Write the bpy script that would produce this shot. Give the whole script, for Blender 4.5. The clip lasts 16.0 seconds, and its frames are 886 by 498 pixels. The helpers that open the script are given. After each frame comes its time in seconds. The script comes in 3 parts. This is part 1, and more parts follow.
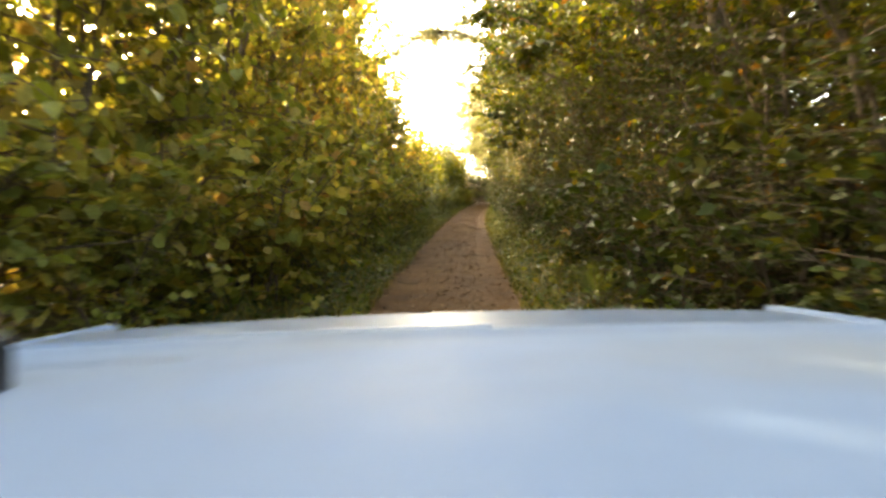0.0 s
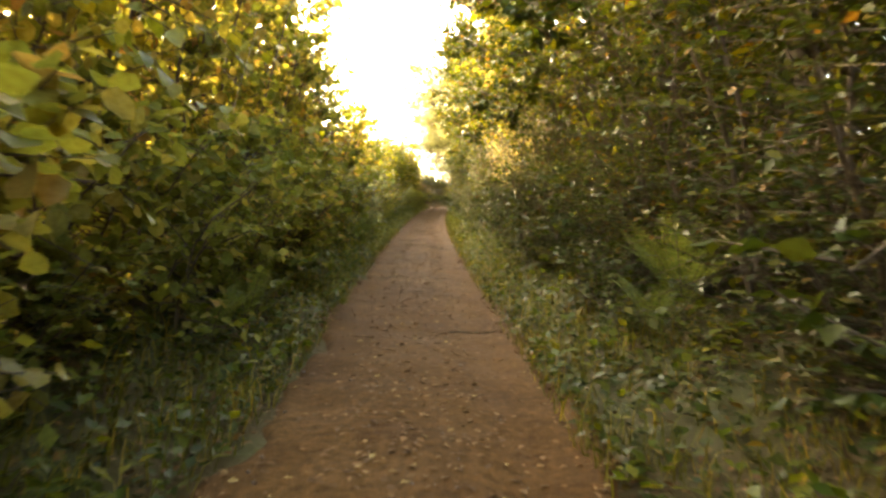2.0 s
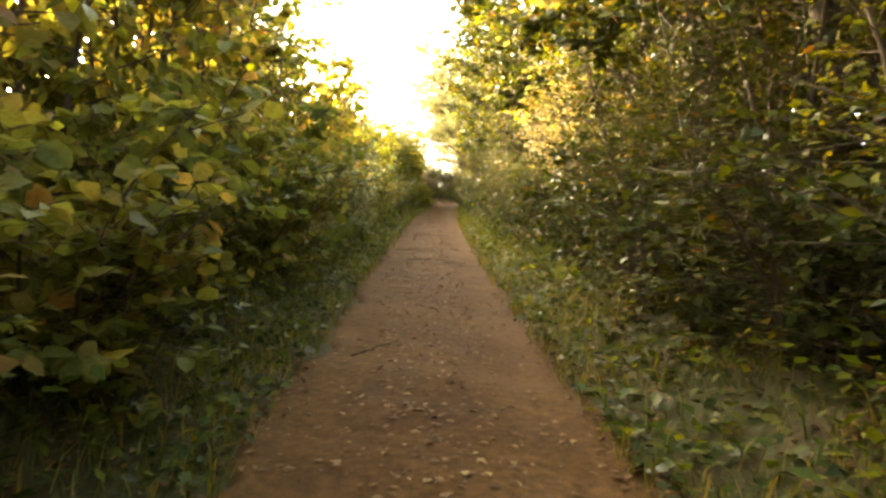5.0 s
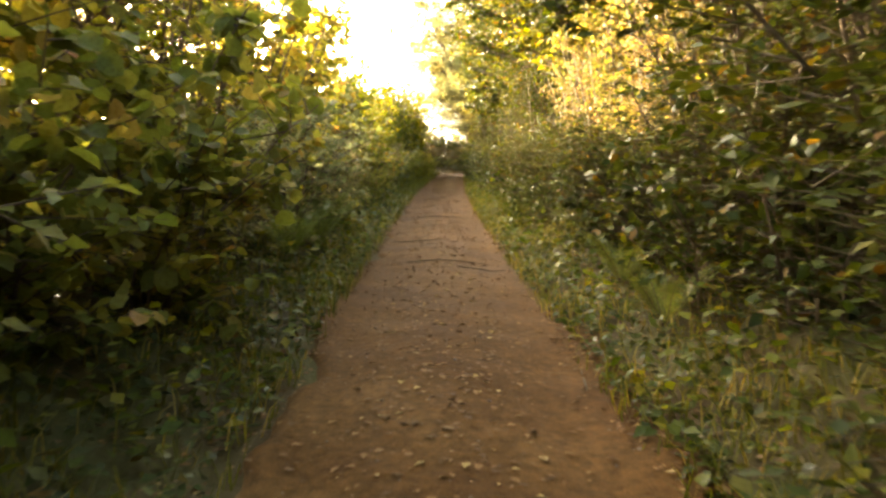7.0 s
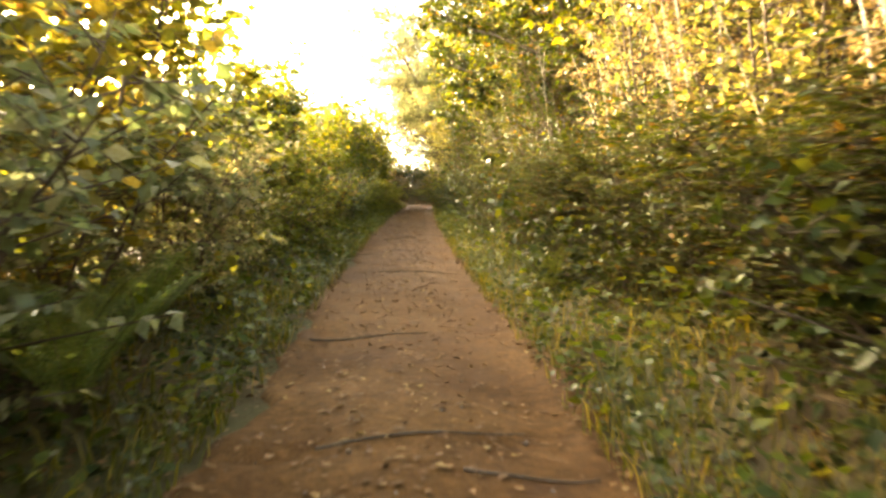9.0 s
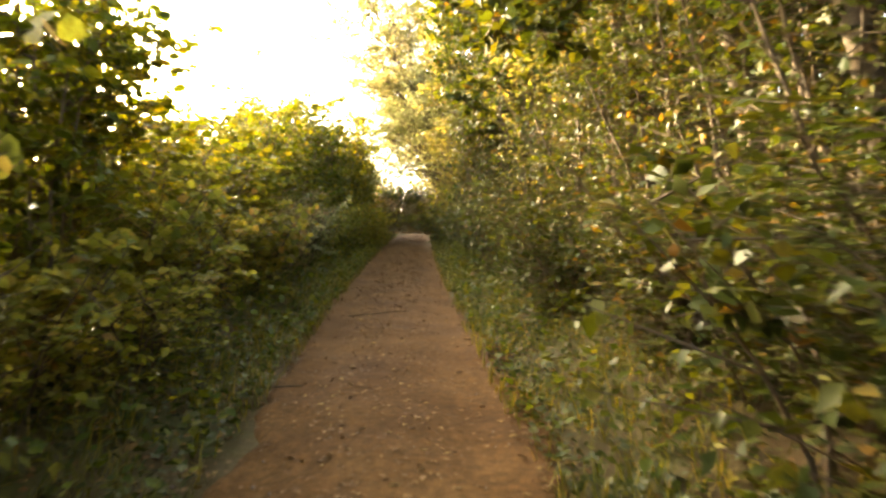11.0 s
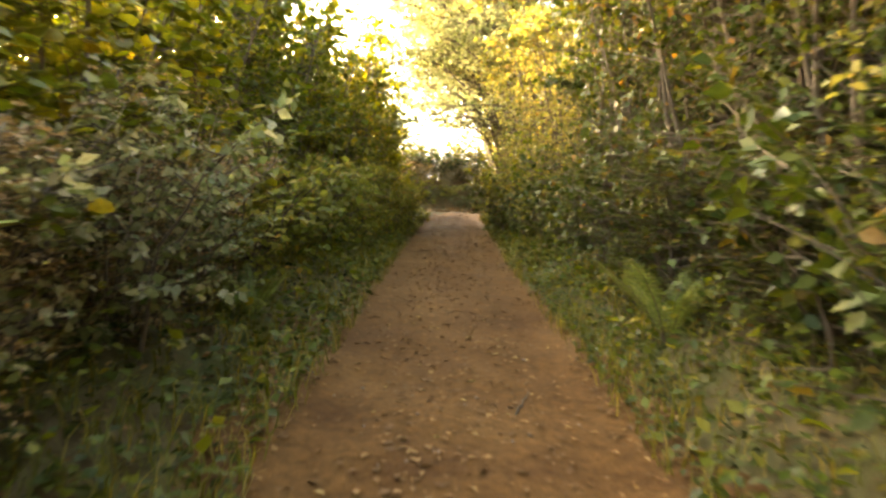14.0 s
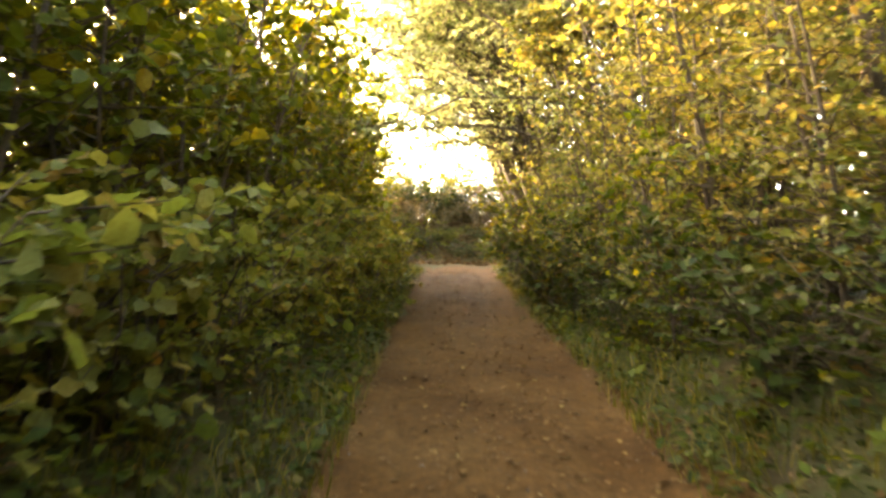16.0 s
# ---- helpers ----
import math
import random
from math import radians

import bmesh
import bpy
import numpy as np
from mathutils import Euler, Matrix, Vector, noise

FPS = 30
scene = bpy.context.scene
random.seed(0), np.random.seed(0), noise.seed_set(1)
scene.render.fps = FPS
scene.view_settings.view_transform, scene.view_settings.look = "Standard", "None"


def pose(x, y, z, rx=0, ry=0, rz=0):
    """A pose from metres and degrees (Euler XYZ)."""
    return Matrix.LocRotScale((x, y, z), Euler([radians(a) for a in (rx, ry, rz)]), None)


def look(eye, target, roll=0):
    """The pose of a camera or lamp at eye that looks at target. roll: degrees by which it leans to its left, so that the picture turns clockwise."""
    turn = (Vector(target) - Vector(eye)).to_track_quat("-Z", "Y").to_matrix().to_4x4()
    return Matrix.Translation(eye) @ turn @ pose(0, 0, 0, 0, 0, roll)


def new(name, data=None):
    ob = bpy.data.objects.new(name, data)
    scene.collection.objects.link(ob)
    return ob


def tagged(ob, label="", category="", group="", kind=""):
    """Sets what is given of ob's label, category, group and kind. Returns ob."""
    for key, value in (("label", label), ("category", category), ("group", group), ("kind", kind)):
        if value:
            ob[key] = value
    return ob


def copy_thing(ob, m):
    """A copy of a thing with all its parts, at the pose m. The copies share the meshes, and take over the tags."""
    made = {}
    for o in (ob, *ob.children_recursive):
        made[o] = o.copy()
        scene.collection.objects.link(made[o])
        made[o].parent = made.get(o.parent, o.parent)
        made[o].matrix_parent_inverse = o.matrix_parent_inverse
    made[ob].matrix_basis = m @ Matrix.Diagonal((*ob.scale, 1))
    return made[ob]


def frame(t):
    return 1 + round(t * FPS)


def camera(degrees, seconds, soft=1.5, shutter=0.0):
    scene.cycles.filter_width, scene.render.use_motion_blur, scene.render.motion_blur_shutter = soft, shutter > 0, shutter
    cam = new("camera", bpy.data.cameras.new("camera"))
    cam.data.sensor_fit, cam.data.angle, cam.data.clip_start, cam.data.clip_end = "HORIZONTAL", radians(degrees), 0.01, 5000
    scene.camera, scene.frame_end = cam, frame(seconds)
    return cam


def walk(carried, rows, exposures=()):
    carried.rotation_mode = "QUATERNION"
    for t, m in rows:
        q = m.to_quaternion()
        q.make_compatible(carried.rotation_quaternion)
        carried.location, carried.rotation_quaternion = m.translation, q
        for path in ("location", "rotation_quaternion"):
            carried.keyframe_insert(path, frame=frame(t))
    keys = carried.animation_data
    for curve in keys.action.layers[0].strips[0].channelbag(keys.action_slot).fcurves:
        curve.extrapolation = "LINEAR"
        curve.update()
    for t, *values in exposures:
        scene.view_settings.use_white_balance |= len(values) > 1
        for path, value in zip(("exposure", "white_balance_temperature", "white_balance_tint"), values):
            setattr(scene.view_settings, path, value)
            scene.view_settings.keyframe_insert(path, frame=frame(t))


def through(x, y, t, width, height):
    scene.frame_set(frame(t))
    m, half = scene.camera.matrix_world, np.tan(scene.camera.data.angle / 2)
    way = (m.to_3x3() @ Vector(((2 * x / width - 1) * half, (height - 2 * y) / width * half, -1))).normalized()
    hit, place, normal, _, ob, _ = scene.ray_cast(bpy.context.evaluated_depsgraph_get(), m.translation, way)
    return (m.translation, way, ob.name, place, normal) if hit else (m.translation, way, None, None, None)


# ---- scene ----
LANE = (3.391e-06, 0.0002809, 0.02538, -0.1925)
EXPO, SKY, SUN = 5.0, 0.15, 1.4
KELVIN, TINT = 9200, 4
cam = camera(63.5, 16.0, soft=2.6, shutter=0.3)
METRES, EYE, TILT, LEAN, TURN = 52.0, 1.39, -8.0, 5.0, 0.0
ROWS = [
    (0.0, 0.0, 0.0, 0.0, -0.8, 8.74, -5.18),
    (0.5, -0.0011, 0.0494, 0.0113, -2.25, 8.76, -5.27),
    (1.0, -0.0014, 0.0992, 0.023, -3.42, 9.42, -5.48),
    (1.5, -0.0017, 0.1396, 0.0317, -4.28, 9.03, -6.49),
    (2.0, -0.0008, 0.1731, 0.0398, -5.13, 9.42, -6.0),
    (2.5, -0.0008, 0.1955, 0.0443, -5.58, 9.07, -7.08),
    (3.0, -0.0002, 0.2131, 0.0485, -5.71, 9.39, -6.57),
    (3.5, -0.0003, 0.2316, 0.0526, -5.36, 9.02, -6.98),
    (4.0, -0.0, 0.253, 0.0572, -5.27, 9.36, -7.15),
    (6.5, 0.0029, 0.3429, 0.0799, -3.96, 7.11, -4.62),
    (7.0, 0.0032, 0.3656, 0.085, -4.28, 6.49, -4.92),
    (7.5, 0.0048, 0.3873, 0.0897, -4.27, 8.33, -3.4),
    (8.0, 0.0056, 0.4148, 0.0951, -5.42, 8.65, -4.27),
    (8.5, 0.0073, 0.4437, 0.1014, -6.39, 8.72, -4.08),
    (9.0, 0.0093, 0.48, 0.1097, -6.77, 9.24, -3.55),
    (11.5, 0.0189, 0.6556, 0.1584, -7.84, 11.1, -3.93),
    (12.0, 0.0191, 0.687, 0.1653, -7.17, 11.1, -6.37),
    (12.5, 0.0208, 0.7191, 0.1731, -6.36, 9.53, -5.24),
    (13.0, 0.0219, 0.7559, 0.1808, -6.99, 8.84, -6.26),
    (13.5, 0.0235, 0.7909, 0.1887, -6.43, 8.63, -5.44),
    (14.0, 0.0244, 0.8301, 0.1976, -5.35, 8.68, -5.16),
    (14.5, 0.0244, 0.8651, 0.2064, -5.39, 10.75, -5.91),
    (15.0, 0.0268, 0.9008, 0.2146, -5.9, 10.02, -3.67),
    (15.5, 0.0282, 0.9387, 0.2233, -6.02, 9.24, -4.18),
    (16.0, 0.0291, 0.9714, 0.2329, -6.24, 12.02, -4.15),
]
walk(cam, [(t, pose(0, 0, EYE, TILT, LEAN, TURN) @ pose(METRES * x, METRES * y, METRES * z, 90 + pitch, roll, yaw)) for t, x, y, z, yaw, pitch, roll in ROWS],
     exposures=[(t, EXPO + e, KELVIN, TINT) for t, e in ((0.0, 0.25), (2.0, 0.45), (4.0, 0.45), (6.5, 0.3), (7.5, 0.4), (9.0, 0.5), (11.5, -0.1), (12.5, 0.15), (13.0, 0.4), (14.0, 0.65), (15.0, 0.35), (16.0, 0.75))])

# ---- light: low sun ahead over the western hedge, bright hazy sky ----
SUN_AZ, SUN_EL = -40.0, 15.0
world = bpy.data.worlds.new("world")
scene.world = world
world.use_nodes = True
wn = world.node_tree.nodes
sky = wn.new("ShaderNodeTexSky")
sky.sky_type = "NISHITA"
sky.sun_disc = False
sky.sun_elevation, sky.sun_rotation = radians(SUN_EL), radians(SUN_AZ)
sky.dust_density, sky.air_density = 5.0, 0.7
wn["Background"].inputs["Strength"].default_value = SKY
world.node_tree.links.new(sky.outputs[0], wn["Background"].inputs["Color"])
sun_data = bpy.data.lights.new("sun", "SUN")
sun_data.energy, sun_data.angle, sun_data.color = SUN, radians(0.6), (1.0, 0.95, 0.84)
sun = new("sun", sun_data)
a, e = radians(SUN_AZ), radians(SUN_EL)
sun_way = Vector((math.sin(a) * math.cos(e), math.cos(a) * math.cos(e), math.sin(e)))
sun.matrix_world = look(sun_way * 60, (0, 0, 0))

rng = np.random.default_rng(7)


# ---- materials ----
def nodes_of(name):
    m = bpy.data.materials.new(name)
    m.use_nodes = True
    nt = m.node_tree
    return m, nt, nt.nodes, nt.nodes["Principled BSDF"]


def ramp(nt, fac, stops):
    r = nt.nodes.new("ShaderNodeValToRGB")
    el = r.color_ramp.elements
    while len(el) < len(stops):
        el.new(0.5)
    for s, (p, c) in zip(el, stops):
        s.position, s.color = p, (*c, 1)
    nt.links.new(fac, r.inputs["Fac"])
    return r.outputs["Color"]


def noise_of(nt, scale, detail=4, coord="Object", rough=0.6):
    tc = nt.nodes.new("ShaderNodeTexCoord")
    n = nt.nodes.new("ShaderNodeTexNoise")
    n.inputs["Scale"].default_value, n.inputs["Detail"].default_value = scale, detail
    n.inputs["Roughness"].default_value = rough
    nt.links.new(tc.outputs[coord], n.inputs["Vector"])
    return n.outputs["Fac"]


def mix(nt, fac, a, b, mode="MIX"):
    m = nt.nodes.new("ShaderNodeMix")
    m.data_type, m.blend_type = "RGBA", mode
    for sock, v in ((m.inputs[0], fac), (m.inputs[6], a), (m.inputs[7], b)):
        if isinstance(v, bpy.types.NodeSocket):
            nt.links.new(v, sock)
        else:
            sock.default_value = v if isinstance(v, float) else (*v, 1)
    return m.outputs[2]


def bump(nt, bsdf, height, strength, distance):
    b = nt.nodes.new("ShaderNodeBump")
    b.inputs["Strength"].default_value, b.inputs["Distance"].default_value = strength, distance
    nt.links.new(height, b.inputs["Height"])
    nt.links.new(b.outputs[0], bsdf.inputs["Normal"])


def leaf_material(name, stops, glow=(1.4, 1.25, 0.5), through=0.45, rough=0.5):
    """Leaf: colour varied leaf by leaf and plant by plant, with light shining through the blade."""
    m, nt, ns, bsdf = nodes_of(name)
    geo = ns.new("ShaderNodeNewGeometry")
    col = ramp(nt, geo.outputs["Random Per Island"], stops)
    info = ns.new("ShaderNodeObjectInfo")
    shade = ramp(nt, info.outputs["Random"], [(0.0, (0.75, 0.85, 0.8)), (0.5, (1, 1, 1)), (1.0, (1.15, 1.05, 0.9))])
    col = mix(nt, 1.0, col, shade, "MULTIPLY")
    blotch = ramp(nt, noise_of(nt, 40, 3), [(0.35, (0.8, 0.75, 0.6)), (0.6, (1.05, 1.05, 1.05))])
    col = mix(nt, 1.0, col, blotch, "MULTIPLY")
    nt.links.new(col, bsdf.inputs["Base Color"])
    bsdf.inputs["Roughness"].default_value = rough
    bsdf.inputs["Specular IOR Level"].default_value = 0.09
    tr = ns.new("ShaderNodeBsdfTranslucent")
    nt.links.new(mix(nt, 1.0, col, glow, "MULTIPLY"), tr.inputs["Color"])
    mx = ns.new("ShaderNodeMixShader")
    mx.inputs[0].default_value = through
    nt.links.new(bsdf.outputs[0], mx.inputs[1])
    nt.links.new(tr.outputs[0], mx.inputs[2])
    nt.links.new(mx.outputs[0], ns["Material Output"].inputs["Surface"])
    return m


def plain_material(name, stops, scale, rough=0.8, bump_scale=30, strength=0.5, distance=0.01, metallic=0.0):
    m, nt, ns, bsdf = nodes_of(name)
    big, fine = noise_of(nt, scale), noise_of(nt, bump_scale, 6)
    col = ramp(nt, big, stops)
    col = mix(nt, 1.0, col, ramp(nt, fine, [(0.3, (0.7, 0.7, 0.7)), (0.7, (1.15, 1.15, 1.15))]), "MULTIPLY")
    nt.links.new(col, bsdf.inputs["Base Color"])
    bsdf.inputs["Roughness"].default_value, bsdf.inputs["Metallic"].default_value = rough, metallic
    bsdf.inputs["Specular IOR Level"].default_value = 0.12
    bump(nt, bsdf, fine, strength, distance)
    return m


HAZEL = leaf_material("hazel_leaf", [(0.0, (0.08, 0.095, 0.02)), (0.4, (0.14, 0.138, 0.03)), (0.8, (0.195, 0.162, 0.042)), (0.95, (0.26, 0.185, 0.055)), (1.0, (0.22, 0.115, 0.045))], glow=(1.38, 1.25, 0.7), through=0.62)
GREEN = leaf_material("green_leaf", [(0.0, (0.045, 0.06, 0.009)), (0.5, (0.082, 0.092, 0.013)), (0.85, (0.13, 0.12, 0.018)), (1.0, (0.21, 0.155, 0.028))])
GOLD = leaf_material("golden_leaf", [(0.0, (0.07, 0.083, 0.022)), (0.4, (0.118, 0.118, 0.035)), (0.8, (0.175, 0.152, 0.056)), (1.0, (0.245, 0.168, 0.072))], glow=(1.34, 1.22, 0.65))
# yellow-green leaf, lightened and bluer to put glare haze into its colour
VEILED = leaf_material("veiled_leaf", [(0.0, (0.09, 0.105, 0.024)), (0.5, (0.15, 0.15, 0.034)), (0.9, (0.215, 0.182, 0.052)), (1.0, (0.25, 0.15, 0.055))], glow=(1.36, 1.25, 0.7), through=0.55)
# pale golden leaf with sunlight put into its colour
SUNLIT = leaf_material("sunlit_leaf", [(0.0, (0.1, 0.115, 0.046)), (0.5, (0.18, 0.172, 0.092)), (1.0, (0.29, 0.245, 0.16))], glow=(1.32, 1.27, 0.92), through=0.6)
RUSSET = leaf_material("russet_leaf", [(0.0, (0.11, 0.078, 0.025)), (0.4, (0.2, 0.13, 0.055)), (0.8, (0.29, 0.18, 0.09)), (1.0, (0.38, 0.28, 0.18))], glow=(1.2, 1.08, 0.75), through=0.35)
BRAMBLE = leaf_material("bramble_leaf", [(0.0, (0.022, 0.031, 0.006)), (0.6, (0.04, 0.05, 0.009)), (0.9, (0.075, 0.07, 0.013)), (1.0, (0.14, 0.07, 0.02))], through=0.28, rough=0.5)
FERN = leaf_material("fern_leaf", [(0.0, (0.08, 0.105, 0.025)), (0.6, (0.13, 0.15, 0.04)), (1.0, (0.2, 0.18, 0.06))], glow=(1.2, 1.2, 0.7), through=0.4)
GRASS = leaf_material("grass_blade", [(0.0, (0.05, 0.058, 0.008)), (0.6, (0.085, 0.085, 0.015)), (1.0, (0.2, 0.15, 0.045))])
LITTER = leaf_material("fallen_leaf", [(0.0, (0.07, 0.033, 0.013)), (0.5, (0.11, 0.055, 0.02)), (0.9, (0.17, 0.09, 0.034)), (1.0, (0.26, 0.18, 0.065))], glow=(1.1, 1.0, 0.8), through=0.1, rough=0.7)
BARK = plain_material("bark", [(0.3, (0.045, 0.032, 0.02)), (0.7, (0.12, 0.088, 0.058))], 6, 0.9, 40, 0.8)
TWIG = plain_material("twig", [(0.3, (0.045, 0.03, 0.017)), (0.7, (0.1, 0.068, 0.04))], 5, 0.8)
PALE = plain_material("pale_bark", [(0.3, (0.15, 0.115, 0.075)), (0.7, (0.32, 0.26, 0.19))], 5, 0.75)
SOIL = plain_material("bank_soil", [(0.3, (0.05, 0.03, 0.012)), (0.48, (0.055, 0.04, 0.014)), (0.65, (0.045, 0.044, 0.013))], 1.3, 0.95, 25, 0.8, 0.03)
STONE = plain_material("stone", [(0.3, (0.07, 0.045, 0.03)), (0.7, (0.16, 0.115, 0.08))], 8, 0.85)

RUBBER = plain_material("rubber", [(0.3, (0.012, 0.012, 0.013)), (0.7, (0.03, 0.03, 0.03))], 8, 0.7)

# leaf that takes its colour object by object
def one_leaf(name, stops):
    m, nt, ns, bsdf = nodes_of(name)
    info = ns.new("ShaderNodeObjectInfo")
    col = ramp(nt, info.outputs["Random"], stops)
    col = mix(nt, 1.0, col, ramp(nt, noise_of(nt, 3, 4), [(0.3, (0.75, 0.7, 0.55)), (0.65, (1.1, 1.1, 1.1))]), "MULTIPLY")
    nt.links.new(col, bsdf.inputs["Base Color"])
    bsdf.inputs["Roughness"].default_value, bsdf.inputs["Specular IOR Level"].default_value = 0.45, 0.2
    tr = ns.new("ShaderNodeBsdfTranslucent")
    nt.links.new(mix(nt, 1.0, col, (1.5, 1.35, 0.5), "MULTIPLY"), tr.inputs["Color"])
    mx = ns.new("ShaderNodeMixShader")
    mx.inputs[0].default_value = 0.45
    nt.links.new(bsdf.outputs[0], mx.inputs[1])
    nt.links.new(tr.outputs[0], mx.inputs[2])
    nt.links.new(mx.outputs[0], ns["Material Output"].inputs["Surface"])
    return m


HAZEL_ONE = one_leaf("hazel_leaf_single", [(0.0, (0.09, 0.1, 0.016)), (0.6, (0.16, 0.155, 0.024)), (1.0, (0.23, 0.19, 0.035))])
YELLOW_ONE = one_leaf("yellow_leaf_single", [(0.0, (0.13, 0.13, 0.028)), (0.7, (0.2, 0.17, 0.035)), (1.0, (0.19, 0.14, 0.035))])

# silver-blue car paint under clear coat; grey patches paint in dust and reflected sky
def car_paint(name, rough, coat):
    m, nt, ns, bsdf = nodes_of(name)
    col = ramp(nt, noise_of(nt, 2.0, 4), [(0.3, (0.1, 0.138, 0.195)), (0.7, (0.118, 0.152, 0.2))])
    dust_and_sheen = ramp(nt, noise_of(nt, 1.1, 5), [(0.42, (0, 0, 0)), (0.68, (0.55, 0.55, 0.55))])
    col = mix(nt, dust_and_sheen, col, (0.125, 0.13, 0.125))
    nt.links.new(col, bsdf.inputs["Base Color"])
    rg = ramp(nt, noise_of(nt, 3, 4), [(0.3, (rough, rough, rough)), (0.7, (rough + 0.12, rough + 0.12, rough + 0.12))])
    nt.links.new(rg, bsdf.inputs["Roughness"])
    bsdf.inputs["Specular IOR Level"].default_value = 0.03
    bsdf.inputs["Coat Weight"].default_value, bsdf.inputs["Coat Roughness"].default_value = coat, 0.16
    return m


PAINT = car_paint("dusty_car_paint", 0.6, 0.0)
GLOSS = car_paint("clean_car_paint", 0.4, 0.7)

# packed red-brown earth of the track, damp in places, with fine grit
EARTH, nt, ns, bsdf = nodes_of("red_earth")
col = ramp(nt, noise_of(nt, 0.9, 6), [(0.3, (0.045, 0.0185, 0.005)), (0.5, (0.075, 0.034, 0.009)), (0.72, (0.105, 0.052, 0.016))])
col = mix(nt, 1.0, col, ramp(nt, noise_of(nt, 14, 6), [(0.3, (0.55, 0.52, 0.5)), (0.7, (1.25, 1.25, 1.25))]), "MULTIPLY")
grit = noise_of(nt, 90, 4)
col = mix(nt, 1.0, col, ramp(nt, grit, [(0.35, (0.7, 0.7, 0.7)), (0.65, (1.2, 1.2, 1.2))]), "MULTIPLY")
nt.links.new(col, bsdf.inputs["Base Color"])
bsdf.inputs["Roughness"].default_value, bsdf.inputs["Specular IOR Level"].default_value = 0.95, 0.08
bump(nt, bsdf, mix(nt, 0.4, noise_of(nt, 14, 6), grit), 0.7, 0.03)


# ---- mesh helpers ----
def mesh_of(name, verts, faces, mats, smooth=False):
    """A mesh from arrays: verts (n, 3), faces a list of (m, k) index arrays."""
    me = bpy.data.meshes.new(name)
    faces = [np.asarray(f, dtype=np.int32) for f in faces if len(f)]
    verts = np.asarray(verts, dtype=np.float32)
    me.vertices.add(len(verts))
    me.vertices.foreach_set("co", verts.ravel())
    total = np.concatenate([np.full(len(f), f.shape[1], dtype=np.int32) for f in faces])
    me.loops.add(int(total.sum()))
    me.polygons.add(len(total))
    me.loops.foreach_set("vertex_index", np.concatenate([f.ravel() for f in faces]))
    me.polygons.foreach_set("loop_start", np.concatenate(([0], np.cumsum(total)[:-1])).astype(np.int32))
    if smooth:
        me.polygons.foreach_set("use_smooth", np.ones(len(total), dtype=bool))
    me.update(calc_edges=True)
    me.validate()
    me.materials.append(mats)
    return me


def piece(name, me, parent=None, label="", kind=""):
    ob = new(name, me)
    ob.parent = parent
    return tagged(ob, label=label, kind=kind)


def part(name, bm, material, parent, label=""):
    me = bpy.data.meshes.new(name)
    bm.to_mesh(me)
    bm.free()
    me.materials.append(material)
    return piece(name, me, parent, label)


def unit(v):
    return v / np.maximum(np.linalg.norm(v, axis=-1, keepdims=True), 1e-9)


def tube(points, radii, sides=5):
    """A tapered, bent round bar: verts and quads."""
    p = np.asarray(points, float)
    r = np.asarray(radii, float)
    d = unit(np.gradient(p, axis=0))
    ref = np.where(np.abs(d[:, 2:3]) > 0.9, np.array([[1.0, 0, 0]]), np.array([[0, 0, 1.0]]))
    u = unit(np.cross(d, ref))
    w = np.cross(d, u)
    ang = np.linspace(0, 2 * np.pi, sides, endpoint=False)
    v = p[:, None] + r[:, None, None] * (np.cos(ang)[None, :, None] * u[:, None] + np.sin(ang)[None, :, None] * w[:, None])
    n = len(p)
    i, j = np.meshgrid(np.arange(n - 1), np.arange(sides), indexing="ij")
    k = (j + 1) % sides
    f = np.stack([i * sides + j, i * sides + k, (i + 1) * sides + k, (i + 1) * sides + j], -1).reshape(-1, 4)
    return v.reshape(-1, 3), f


def join(pieces):
    vs, fs, o = [], [], 0
    for v, f in pieces:
        vs.append(v)
        fs.append(f + o)
        o += len(v)
    return np.concatenate(vs), [np.concatenate(fs)]


ROUND = np.array([(0, 0, 0), (0.22, 0.40, 0.1), (0.74, 0.36, 0.06), (1.0, 0, -0.1), (0.74, -0.36, 0.06), (0.22, -0.40, 0.1)])
ROUND_F = np.array([(0, 1, 2, 3), (0, 3, 4, 5)])
LONG = np.array([(0, 0, 0), (0.42, 0.32, 0.07), (1.0, 0, -0.08), (0.42, -0.32, 0.07)])
LONG_F = np.array([(0, 1, 2), (0, 2, 3)])


def leaves(base, along, normal, size, template, faces):
    """Many leaves: base points, ways of the midribs, face normals and lengths."""
    u = unit(along)
    v = unit(np.cross(normal, u))
    n = np.cross(u, v)
    s = size[:, None, None]
    co = base[:, None] + s * (template[None, :, 0:1] * u[:, None] + template[None, :, 1:2] * v[:, None] + template[None, :, 2:3] * n[:, None])
    f = faces[None] + (np.arange(len(base)) * len(template))[:, None, None]
    return co.reshape(-1, 3), f.reshape(-1, faces.shape[1])


def bent(start, way, length, droop, n=4, wobble=0.12):
    """A bent line of n points."""
    p, d, out = np.array(start, float), unit(np.array(way, float)), []
    for i in range(n):
        out.append(p.copy())
        p = p + d * length / (n - 1)
        d = unit(d + rng.normal(0, wobble, 3) - np.array([0, 0, droop]))
    return np.array(out)


